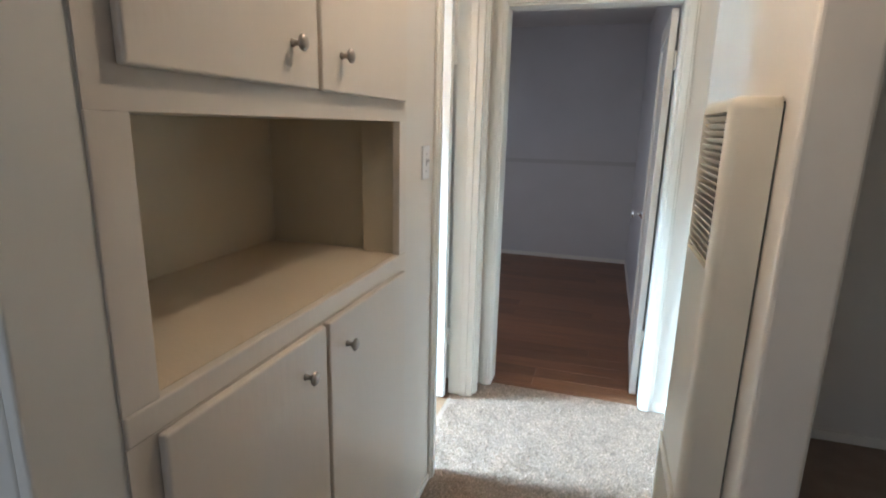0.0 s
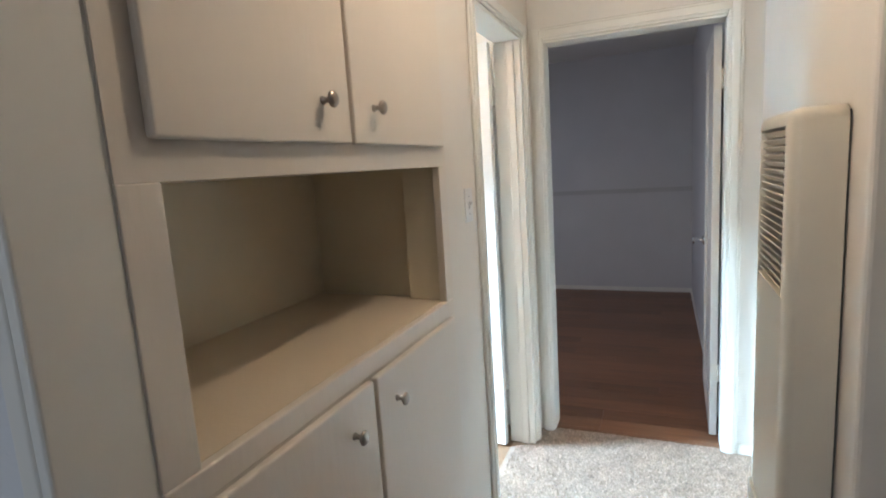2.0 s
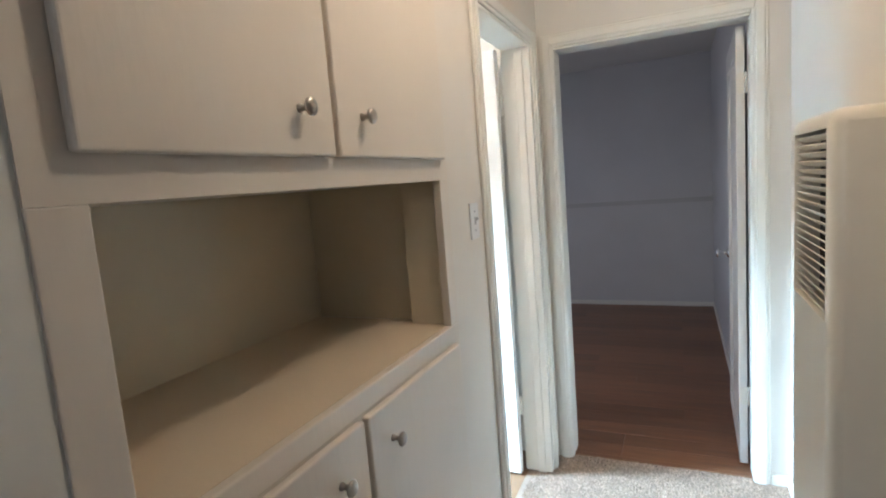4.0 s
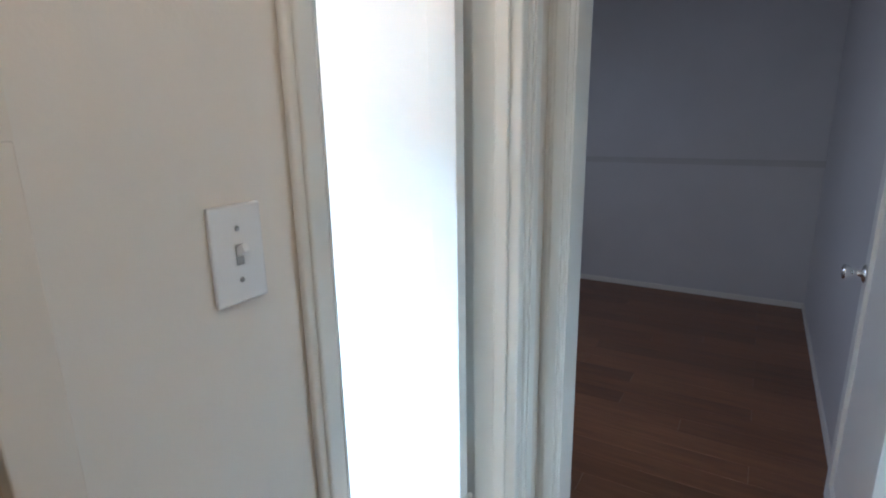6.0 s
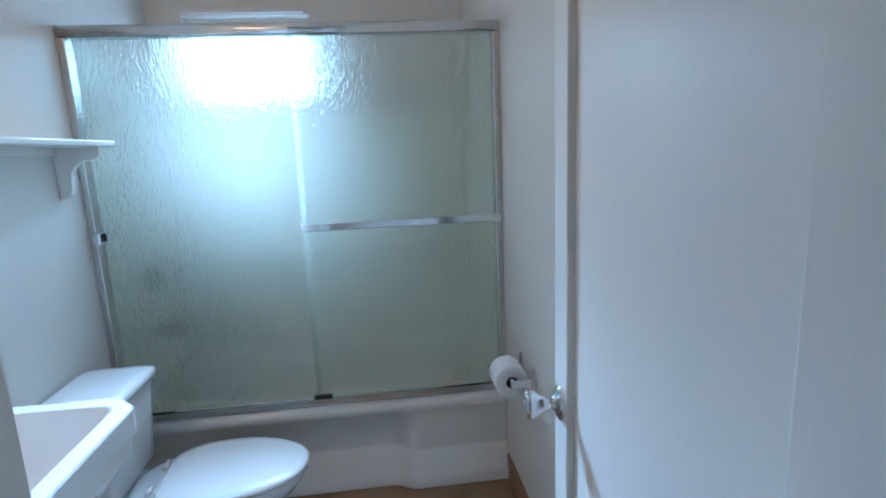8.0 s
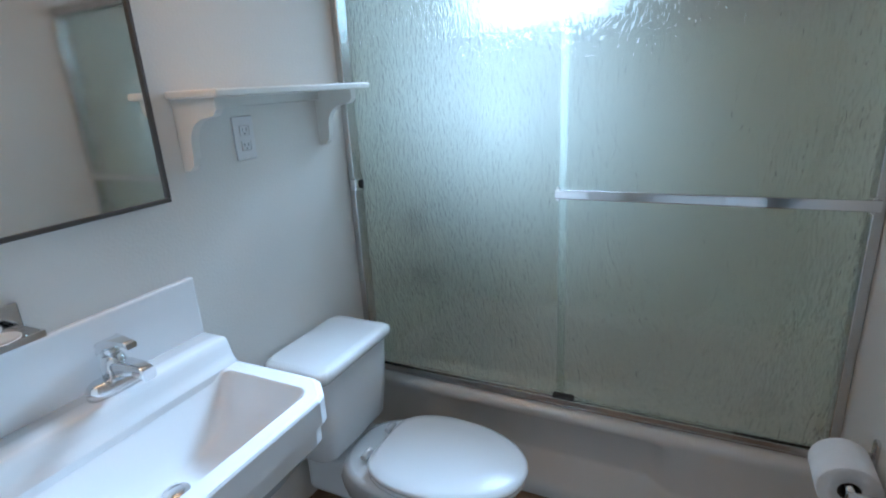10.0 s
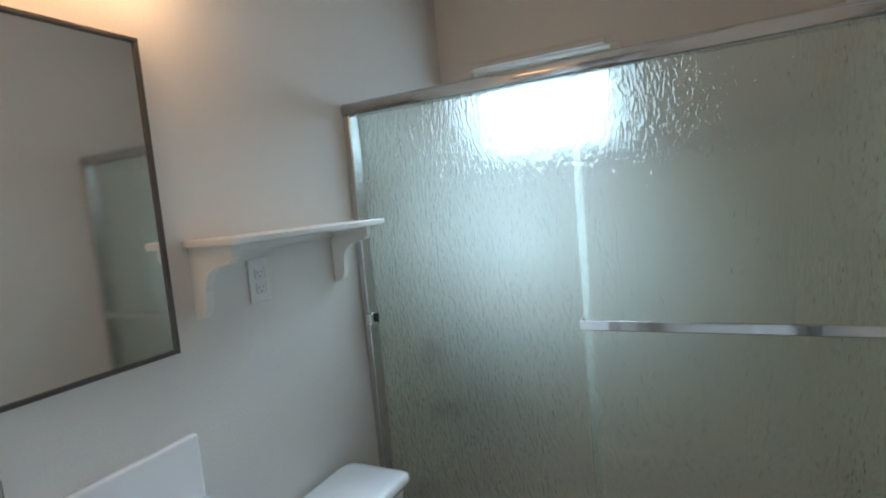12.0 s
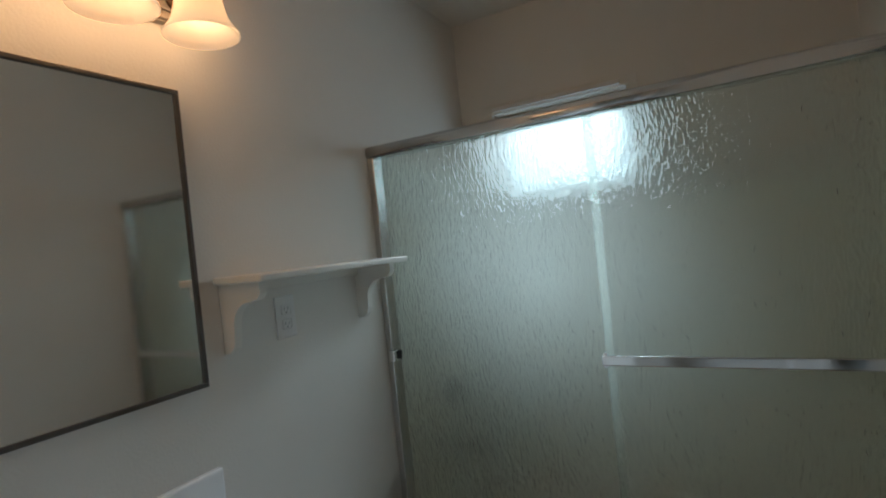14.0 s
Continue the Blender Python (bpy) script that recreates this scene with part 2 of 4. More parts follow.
def extrude_xy(outline, z0, z1, bevel=0.0):
    """A prism from an outline in plan."""
    bm = bmesh.new()
    f = bm.faces.new([bm.verts.new((x, y, z0)) for x, y in outline])
    up = bmesh.ops.extrude_face_region(bm, geom=[f])
    for v in [g for g in up["geom"] if isinstance(g, bmesh.types.BMVert)]:
        v.co.z = z1
    bmesh.ops.recalc_face_normals(bm, faces=bm.faces[:])
    if bevel:
        bmesh.ops.bevel(bm, geom=bm.edges[:], offset=bevel, segments=2, profile=0.5, affect="EDGES")
    return bm


def turned(bm, m):
    bmesh.ops.transform(bm, matrix=m, verts=bm.verts[:])
    return bm


def mesh_of(name, bm, mat):
    me = bpy.data.meshes.new(name)
    bm.to_mesh(me)
    bm.free()
    me.materials.append(mat)
    return me


def structure(name, bm, mat, label="", category=""):
    return tagged(new(name, mesh_of(name, bm, mat)), label, category, kind="structure")


def thing(name, label, category, at=(0, 0, 0), group=""):
    ob = new(name)
    ob.empty_display_size = 0.05
    ob.location = at
    return tagged(ob, label, category, group)


def part(name, bm, mat, parent, label=""):
    ob = new(name, mesh_of(name, bm, mat))
    ob.parent = parent
    base = parent.matrix_basis.translation if parent.parent is None else parent.parent.matrix_basis.translation + parent.matrix_basis.translation
    for v in ob.data.vertices:
        v.co -= base
    return tagged(ob, label) if label else ob


def plate_with_hole(x0, x1, y, z, bevel):
    """A sheet whose front is at x0, with a hole between the inner two of y and z."""
    bm = bmesh.new()
    g = {}
    for k, x in enumerate((x0, x1)):
        for i in range(4):
            for j in range(4):
                g[k, i, j] = bm.verts.new((x, y[i], z[j]))
    for i in range(3):
        for j in range(3):
            if (i, j) != (1, 1):
                for k in (0, 1):
                    bm.faces.new([g[k, i, j], g[k, i + 1, j], g[k, i + 1, j + 1], g[k, i, j + 1]])
    for a in range(3):
        for i, j, u, v in ((a, 0, a + 1, 0), (a, 3, a + 1, 3), (0, a, 0, a + 1), (3, a, 3, a + 1)):
            bm.faces.new([g[0, i, j], g[0, u, v], g[1, u, v], g[1, i, j]])
    for i, j, u, v in ((1, 1, 2, 1), (1, 2, 2, 2), (1, 1, 1, 2), (2, 1, 2, 2)):
        bm.faces.new([g[0, i, j], g[0, u, v], g[1, u, v], g[1, i, j]])
    bmesh.ops.recalc_face_normals(bm, faces=bm.faces[:])

    def at(e, axis, value):
        return all(abs(v.co[axis] - value) < 1e-5 for v in e.verts)
    rim = [e for e in bm.edges if at(e, 0, x0) and (at(e, 1, y[0]) or at(e, 1, y[3]) or at(e, 2, z[0]) or at(e, 2, z[3]))]
    corner = [e for e in bm.edges if not at(e, 0, x0) and not at(e, 0, x1) and (at(e, 1, y[0]) or at(e, 1, y[3])) and (at(e, 2, z[0]) or at(e, 2, z[3]))]
    if not bevel:
        return bm
    made = bmesh.ops.bevel(bm, geom=rim + corner, offset=bevel, segments=5, profile=0.5, affect="EDGES")
    for f in made["faces"]:
        f.smooth = True
    return bm


# ---- plan ----
HALL_R, END_Y, SINK_Y, TUB_BACK, TUB_FRONT = 1.02, 2.27, 0.75, -2.76, -1.99
FAR_Y = END_Y + 0.12
BD0, BD1 = 1.410, 2.125      # bathroom doorway
ED0, ED1 = 0.070, 0.885      # bedroom doorway
DH = 2.04

# floors
structure("floor_hall", box((-0.115, -3.1, -0.06), (2.75, FAR_Y - 0.08, 0.0)), CARPET, "taupe brown cut-pile carpet in the hall", "carpet")
structure("floor_bathroom", box((TUB_BACK - 0.12, SINK_Y - 0.1, -0.06), (-0.115, FAR_Y - 0.08, -0.004)), VINYL, "brown sheet vinyl bathroom floor", "floor")
structure("floor_front_room", box((-1.6, -3.1, -0.06), (-0.115, SINK_Y - 0.1, -0.002)), CARPET, "taupe brown carpet in the front room", "carpet")
structure("floor_bedroom", box((-1.5, FAR_Y - 0.08, -0.08), (2.0, 5.64, -0.012)), DARK, "dark underlay below the laminate boards", "floor")
structure("ground", box((-60, -60, -0.5), (60, 60, -0.12)), VINYL, "bare ground outside the house", "ground")

# ceilings
structure("ceiling", box((-3.0, -3.2, CEIL), (2.85, 5.75, CEIL + 0.1)), CEILING, "flat off-white painted ceiling", "ceiling")

# walls
structure("wall_north", boxes([((TUB_BACK - 0.12, END_Y, -0.05), (ED0, FAR_Y, CEIL)), ((ED1, END_Y, -0.05), (2.75, FAR_Y, CEIL)), ((ED0, END_Y, DH), (ED1, FAR_Y, CEIL))]), BATH_WALL, "off-white painted wall across the hall end and bathroom", "wall")
structure("wall_hall_west", boxes([((-0.115, BD1, -0.05), (0, END_Y, CEIL)), ((-0.115, BD0, DH), (0, BD1, CEIL)), ((-0.115, 1.06, -0.05), (0, BD0, CEIL))]), HALL_WALL, "cream painted hall wall beside the bathroom doorway", "wall")
structure("wall_bath_stub", box((-0.60, 1.10, -0.05), (-0.115, 1.335, CEIL)), BATH_WALL, "off-white short wall inside the bathroom doorway", "wall")
structure("wall_bath_side", box((-0.60, SINK_Y, -0.05), (-0.52, 1.10, CEIL)), BATH_WALL, "off-white bathroom wall behind the cabinet", "wall")
structure("wall_sink", box((TUB_BACK - 0.12, SINK_Y - 0.1, -0.05), (-0.52, SINK_Y, CEIL)), BATH_WALL, "off-white painted wall behind sink and toilet", "wall")
WY0, WY1, WZ0, WZ1 = 0.915, 1.505, 1.65, 2.045
structure("wall_bath_west", plate_with_hole(TUB_BACK - 0.12, TUB_BACK, (SINK_Y, WY0, WY1, END_Y), (-0.05, WZ0, WZ1, CEIL), 0), BATH_WALL, "off-white wall above the bathtub with a small window", "wall")
structure("wall_hall_east", box((HALL_R, 0.93, -0.05), (1.165, END_Y, CEIL), 0.014, 3), HALL_WALL, "cream painted hall wall behind the wall heater", "wall")
structure("wall_doorway", boxes([((-1.6, -0.11, -0.05), (-0.02, -0.01, CEIL)), ((1.16, -0.11, -0.05), (2.75, -0.01, CEIL)), ((-0.02, -0.11, DH), (1.16, -0.01, CEIL))]), FRONT_WALL, "pale grey-white wall round the front doorway", "wall")
structure("wall_cabinet_side", box((-0.52, -0.01, -0.05), (-0.5, 1.10, CEIL)), HALL_WALL, "cream wall behind the built-in cabinet", "wall")
structure("wall_east", box((2.75, -3.1, -0.05), (2.85, FAR_Y, CEIL)), FRONT_WALL, "plain wall of the dim side room", "wall")
structure("wall_front_west", boxes([((-1.7, -3.1, -0.05), (-1.6, SINK_Y - 0.1, CEIL))]), FRONT_WALL, "plain front room wall", "wall")
structure("wall_front_south", boxes([((-1.7, -3.2, -0.05), (-1.4, -3.1, CEIL)), ((0.3, -3.2, -0.05), (2.85, -3.1, CEIL)), ((-1.4, -3.2, -0.05), (0.3, -3.1, 0.8)), ((-1.4, -3.2, 2.1), (0.3, -3.1, CEIL))]), FRONT_WALL, "plain front room wall with a window", "wall")
structure("wall_bedroom_north", box((-1.6, 5.54, -0.05), (2.1, 5.64, CEIL)), BED_WALL, "grey-white bedroom wall with a chair rail", "wall")
structure("wall_bedroom_east", box((0.90, FAR_Y, -0.05), (1.02, 5.54, CEIL)), BED_WALL, "grey-white bedroom wall behind the open door", "wall")
structure("wall_bedroom_west", plate_with_hole(-1.6, -1.5, (FAR_Y, 2.7, 3.7, 5.54), (-0.05, 0.9, 1.9, CEIL), 0), BED_WALL, "grey-white bedroom wall with a window", "wall")

# ---- trim ----


def casing(name, pts, label):
    """Door casing strips from boxes with two rounded steps."""
    bm = bmesh.new()
    for lo, hi in pts:
        vs = solid(bm, lo, hi)
        es = {e for v in vs for e in v.link_edges}
        bmesh.ops.bevel(bm, geom=list(es), offset=0.0055, segments=3, profile=0.5, affect="EDGES")
    return structure(name, bm, TRIM, label, "trim")


def cas_west(y0, y1, z1):
    return [((0.0, y0, 0.0), (0.014, y1, z1)), ((0.013, y0 + 0.012, 0.0), (0.020, y1 - 0.012, z1 - 0.004))]


# bathroom doorway: casing, jamb lining, stops
casing("trim_bath_near", cas_west(1.352, 1.411, DH + 0.06), "white painted bathroom door casing")
casing("trim_bath_far", cas_west(2.123, 2.188, DH + 0.06), "white painted bathroom door casing")
casing("trim_bath_head", [((0.0, 1.411, DH), (0.014, 2.123, DH + 0.06)), ((0.013, 1.40, DH + 0.012), (0.02, 2.13, DH + 0.048))], "white painted casing over the bathroom doorway")
casing("trim_bath_jamb", [((-0.125, 1.406, 0.0), (0.004, 1.418, DH)), ((-0.130, 2.090, 0.0), (0.004, 2.127, DH)), ((-0.125, 1.418, DH - 0.014), (0.004, 2.090, DH + 0.002)), ((-0.078, 1.418, 0.0), (-0.04, 1.428, DH - 0.014)), ((-0.064, 2.080, 0.0), (-0.026, 2.090, DH - 0.014))], "white painted bathroom door lining with stops")
# bedroom doorway
casing("trim_bedroom_left", [((0.014, END_Y - 0.014, 0.0), (ED0 + 0.002, END_Y, DH + 0.06)), ((0.025, END_Y - 0.021, 0.0), (ED0 - 0.010, END_Y - 0.012, DH + 0.05))], "white painted bedroom door casing")
casing("trim_bedroom_right", [((ED1 - 0.002, END_Y - 0.014, 0.0), (ED1 + 0.06, END_Y, DH + 0.06)), ((ED1 + 0.010, END_Y - 0.021, 0.0), (ED1 + 0.048, END_Y - 0.012, DH + 0.05))], "white painted bedroom door casing")
casing("trim_bedroom_head", [((ED0 + 0.002, END_Y - 0.014, DH), (ED1 - 0.002, END_Y, DH + 0.06)), ((ED0 - 0.01, END_Y - 0.021, DH + 0.012), (ED1 + 0.01, END_Y - 0.012, DH + 0.048))], "white painted casing over the bedroom doorway")
casing("trim_bedroom_jamb", [((ED0 - 0.004, END_Y - 0.004, 0.0), (ED0 + 0.007, FAR_Y + 0.004, DH)), ((ED1 - 0.006, END_Y - 0.004, 0.0), (ED1 + 0.004, FAR_Y - 0.006, DH)), ((ED0 + 0.007, END_Y - 0.004, DH - 0.012), (ED1 - 0.006, FAR_Y + 0.004, DH + 0.002))], "white painted bedroom door lining")
# front doorway beside the cabinet
casing("trim_front_jamb", [((-0.022, -0.124, 0.0), (0.0, 0.014, DH)), ((1.146, -0.124, 0.0), (1.162, -0.002, DH))], "white painted front doorway lining")
casing("trim_front_casing", [((-0.056, -0.125, 0.0), (-0.022, -0.110, DH + 0.06)), ((1.162, -0.125, 0.0), (1.196, -0.110, DH + 0.06))], "white painted front doorway casing")
casing("trim_hall_end", [((1.165, 0.985, 0.0), (1.186, 1.050, DH + 0.06))], "white painted trim behind the hall wall end")
structure("baseboard_bedroom", boxes([((-1.5, 5.528, 0.0), (0.90, 5.54, 0.045)), ((0.888, 3.2, 0.0), (0.90, 5.528, 0.045))], 0.003), TRIM, "thin white painted bedroom baseboard", "baseboard")
structure("chair_rail_bedroom", boxes([((-1.5, 5.520, 1.07), (0.90, 5.54, 1.108)), ((-1.5, 5.508, 1.100), (0.90, 5.522, 1.118))], 0.002), BED_TRIM, "grey chair rail, darker than the bedroom wall", "trim")
structure("baseboard_hall", boxes([((0.0, 1.075, 0.0), (0.010, 1.352, 0.03)), ((0.946, END_Y - 0.012, 0.0), (HALL_R, END_Y, 0.05)), ((HALL_R - 0.010, 1.6, 0.0), (HALL_R, END_Y - 0.012, 0.05)), ((1.165, END_Y - 0.012, 0.0), (2.75, END_Y, 0.05))], 0.003), TRIM, "low white painted baseboard", "baseboard")
structure("baseboard_bathroom", boxes([((-1.945, END_Y - 0.009, -0.004), (-0.90, END_Y, 0.10)), ((-1.945, SINK_Y, -0.004), (-0.60, SINK_Y + 0.009, 0.10))], 0.002), COVE, "brown vinyl cove base in the bathroom", "baseboard")
structure("threshold", box((ED0, FAR_Y - 0.095, -0.004), (ED1, FAR_Y - 0.06, 0.006), 0.003), WOOD, "brown floor transition strip", "trim")

# bathroom window
win = structure("window_1", boxes([((TUB_BACK - 0.10, WY0, WZ0), (TUB_BACK - 0.06, WY0 + 0.03, WZ1)), ((TUB_BACK - 0.10, WY1 - 0.03, WZ0), (TUB_BACK - 0.06, WY1, WZ1)), ((TUB_BACK - 0.10, WY0 + 0.03, WZ0), (TUB_BACK - 0.06, WY1 - 0.03, WZ0 + 0.03)), ((TUB_BACK - 0.10, WY0 + 0.03, WZ1 - 0.03), (TUB_BACK - 0.06, WY1 - 0.03, WZ1))], 0.003), TRIM, "small white framed bathroom window above the tub", "window")
pane = part("pane", box((TUB_BACK - 0.083, WY0 + 0.03, WZ0 + 0.03), (TUB_BACK - 0.078, WY1 - 0.03, WZ1 - 0.03)), CLEAR, win)
pane.visible_shadow = False
part("window_trim", boxes([((TUB_BACK, WY0 - 0.045, WZ1 + 0.002), (TUB_BACK + 0.010, WY1 + 0.045, WZ1 + 0.04)), ((TUB_BACK, WY0 - 0.045, WZ0 - 0.04), (TUB_BACK + 0.010, WY0 - 0.004, WZ1 + 0.002)), ((TUB_BACK, WY1 + 0.004, WZ0 - 0.04), (TUB_BACK + 0.010, WY1 + 0.045, WZ1 + 0.002)), ((TUB_BACK, WY0 - 0.004, WZ0 - 0.04), (TUB_BACK + 0.018, WY1 + 0.004, WZ0))], 0.003), BATH_WALL, win)
# added white strip: daylight on the head's underside, put into a pale part
part("lit_head_strip", box((TUB_BACK + 0.010, WY0 + 0.002, WZ1 + 0.008), (TUB_BACK + 0.024, WY1 - 0.02, WZ1 + 0.028), 0.003), PLASTIC, win, "white strip for the daylit underside of the window head")
structure("backdrop_sky", box((-3.27, 0.5, 1.15), (-3.25, 1.9, 2.7)), SKYGLOW, "bright hazy sky outside the bathroom window", "sky")

# tub surround panels
structure("wall_panel_tub", boxes([((TUB_BACK, SINK_Y + 0.012, 0.375), (TUB_BACK + 0.006, END_Y - 0.012, 1.58)), ((TUB_BACK + 0.001, SINK_Y, 0.375), (-2.06, SINK_Y + 0.006, 1.80)), ((TUB_BACK + 0.001, END_Y - 0.006, 0.375), (-2.06, END_Y, 1.80)), ((TUB_BACK + 0.006, SINK_Y + 0.1, 0.86), (TUB_BACK + 0.05, END_Y - 0.1, 0.90))], 0.002), SURROUND, "pale green-grey tub surround panels with a ledge", "wall panel")

# ---- things in the hall ----


def knob(parent, x, y, z, mat=NICKEL):
    """Round cabinet knob that sticks out along x."""
    part("knob", lathe([(0.0, 0.0), (0.0085, 0.0), (0.0075, 0.003), (0.0055, 0.007), (0.0055, 0.014), (0.010, 0.018), (0.0155, 0.0215), (0.0160, 0.0245), (0.0125, 0.0285), (0.006, 0.030), (0.0, 0.0302)], 24, "X", (x, y, z)), mat, parent, "small brushed nickel knob")


def cabinet_door(parent, y0, y1, z0, z1, ky, kz):
    d = part("door", box((0.0045, y0, z0), (0.0225, y1, z1), 0.0055, 3), CREAM, parent)
    knob(d, 0.0225, ky, kz)


FF = 0.004
lower = thing("base_cabinet", "cream painted built-in base cabinet with two flat doors", "cabinet", (-0.25, 0.53, 0))
part("side", box((-0.5, 0.0, 0.0), (FF, 0.055, 1.0)), CREAM, lower)
part("side", box((-0.5, 1.03, 0.0), (FF, 1.072, 1.0)), CREAM, lower)
part("bottom", box((-0.5, 0.055, 0.0), (FF, 1.03, 0.035)), CREAM, lower)
part("rail", box((-0.02, 0.055, 0.965), (FF, 1.03, 1.0)), CREAM, lower)
part("stile", box((-0.02, 0.517, 0.035), (FF, 0.542, 0.965)), CREAM, lower)
part("back", box((-0.5, 0.055, 0.035), (-0.48, 1.03, 1.0)), CREAM, lower)
cabinet_door(lower, 0.050, 0.523, 0.022, 0.998, 0.428, 0.914)
cabinet_door(lower, 0.536, 1.030, 0.022, 0.998, 0.622, 0.914)
top = thing("countertop", "tan cream painted shelf top of the base cabinet", "countertop", (-0.25, 0.53, 1.0))
part("slab", box((-0.5, 0.002, 1.0), (-0.016, 1.07, 1.0485)), TAN_TOP, top)
part("front_edge", box((-0.016, 0.002, 1.0), (0.006, 1.07, 1.049), 0.004, 3), CREAM, top, "cream painted front nosing")

upper = thing("wall_cabinet", "cream painted built-in upper cabinet with two flat doors", "cabinet", (-0.25, 0.53, 1.462))
part("side", box((-0.5, 0.0, 1.462), (FF, 0.06, CEIL)), CREAM, upper)
part("side", box((-0.5, 1.02, 1.462), (FF, 1.072, CEIL)), CREAM, upper)
part("bottom", box((-0.5, 0.06, 1.462), (FF, 1.02, 1.525)), CREAM, upper)
part("stile", box((-0.02, 0.517, 1.525), (FF, 0.542, 2.38)), CREAM, upper)
part("rail", box((-0.02, 0.06, 2.38), (FF, 1.02, CEIL)), CREAM, upper)
part("back", box((-0.5, 0.06, 1.525), (-0.48, 1.02, CEIL)), CREAM, upper)
cabinet_door(upper, 0.050, 0.523, 1.518, 2.40, 0.428, 1.598)
cabinet_door(upper, 0.536, 1.030, 1.518, 2.40, 0.622, 1.598)
niche = thing("cabinet_niche", "cream painted open niche between the cabinets", "shelf niche", (-0.25, 0.53, 1.049))
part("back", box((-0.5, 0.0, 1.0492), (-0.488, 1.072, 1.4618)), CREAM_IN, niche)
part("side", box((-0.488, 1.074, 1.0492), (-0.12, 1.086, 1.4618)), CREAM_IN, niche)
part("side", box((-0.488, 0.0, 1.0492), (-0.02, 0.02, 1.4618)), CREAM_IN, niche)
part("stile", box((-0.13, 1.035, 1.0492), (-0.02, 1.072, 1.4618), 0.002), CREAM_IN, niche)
part("front_stile", box((-0.02, 1.019, 1.0492), (FF, 1.072, 1.4618), 0.002), CREAM, niche)
part("front_stile", box((-0.02, 0.0, 1.0492), (FF, 0.066, 1.4618), 0.002), CREAM, niche)


HX0, HX1, HY0, HY1, HZ0, HZ1 = 0.895, 1.016, 1.05, 1.475, 0.02, 1.545
heater = thing("wall_heater", "cream enamel gas wall heater with a louvred top", "heater", (1.0, 1.26, 0.0))
part("housing", plate_with_hole(HX0, HX1 - 0.003, (HY0, HY0 + 0.038, HY1 - 0.038, HY1), (HZ0, 1.075, 1.505, HZ1), 0.030), HEATER, heater)
part("lower_panel", plate_with_hole(HX0 - 0.010, HX0 + 0.004, (HY0 + 0.03, HY0 + 0.055, HY1 - 0.055, HY1 - 0.02), (HZ0 + 0.004, 0.07, 0.315, 0.36), 0.006), HEATER, heater)
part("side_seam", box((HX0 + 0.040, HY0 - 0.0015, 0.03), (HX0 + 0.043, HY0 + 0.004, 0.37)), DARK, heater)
# near-black sheets stand in for the shade behind the housing and louvres
part("back_plate", box((HX1 - 0.012, HY0 + 0.012, HZ0), (HX1 + 0.003, HY1 - 0.012, HZ1 - 0.014)), DARK, heater, "dark sheet painted as the shade behind the housing")
part("inner_shade_sheet", box((HX0 + 0.06, HY0 + 0.03, 1.06), (HX0 + 0.063, HY1 - 0.03, 1.52)), DARK, heater)
part("inner_shade_sheet", box((HX0 - 0.003, HY0 + 0.05, 0.065), (HX0 - 0.001, HY1 - 0.05, 0.32)), DARK, heater)
for i in range(21):
    z = 1.085 + i * 0.0202
    part("louvre", turned(box((-0.011, HY0 + 0.036, -0.0016), (0.011, HY1 - 0.036, 0.0016), 0.001, 1), Matrix.Translation((HX0 + 0.014, 0, z)) @ Matrix.Rotation(radians(38), 4, "Y")), HEATER, heater)
for i in range(11):
    part("louvre", turned(box((-0.006, HY0 + 0.054, -0.0016), (0.006, HY1 - 0.054, 0.0016), 0.001, 1), Matrix.Translation((HX0 - 0.007, 0, 0.082 + i * 0.022)) @ Matrix.Rotation(radians(38), 4, "Y")), HEATER, heater)
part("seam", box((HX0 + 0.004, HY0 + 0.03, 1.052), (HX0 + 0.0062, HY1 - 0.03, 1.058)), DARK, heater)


def wall_plate(name, label, m, gangs=1, kind="switch"):
    """A switch or outlet plate in its own x (width), z (height); front towards -y."""
    t = thing(name, label, name.replace("_", " "))
    t.matrix_basis = m
    w = 0.035 + 0.023 * (gangs - 1)

    def own(nm, bm, mat, lab=""):
        ob = new(nm, mesh_of(nm, bm, mat))
        ob.parent = t
        return tagged(ob, lab) if lab else ob
    own("plate", box((-w, -0.0065, -0.0575), (w, 0.0, 0.0575), 0.0025, 2), PLASTIC)
    for g in range(gangs):
        cx = (g - (gangs - 1) / 2) * 0.046
        if kind == "switch":
            own("slot", box((cx - 0.005, -0.0072, -0.012), (cx + 0.005, -0.0062, 0.012)), GREY_PRINT)
            own("toggle", turned(box((-0.004, -0.014, -0.005), (0.004, 0.002, 0.005), 0.0012), Matrix.Translation((cx, -0.0065, 0.003)) @ Matrix.Rotation(radians(-28), 4, "X")), PLASTIC)
            for z in (-0.03, 0.03):
                own("screw", lathe([(0, 0), (0.0032, 0), (0.0028, 0.0012), (0, 0.0014)], 12, "-Y", (cx, -0.0064, z)), GREY_PRINT)
        else:
            for z in (-0.0195, 0.0195):
                own("socket", box((-0.0165, -0.0085, z - 0.014), (0.0165, -0.006, z + 0.014), 0.003), PLASTIC)
                for sx in (-0.0065, 0.0065):
                    own("slot", box((sx - 0.0012, -0.0089, z - 0.002), (sx + 0.0012, -0.0082, z + 0.007)), GREY_PRINT)
                own("slot", box((-0.0025, -0.0089, z - 0.010), (0.0025, -0.0082, z - 0.0055)), GREY_PRINT)
    return t


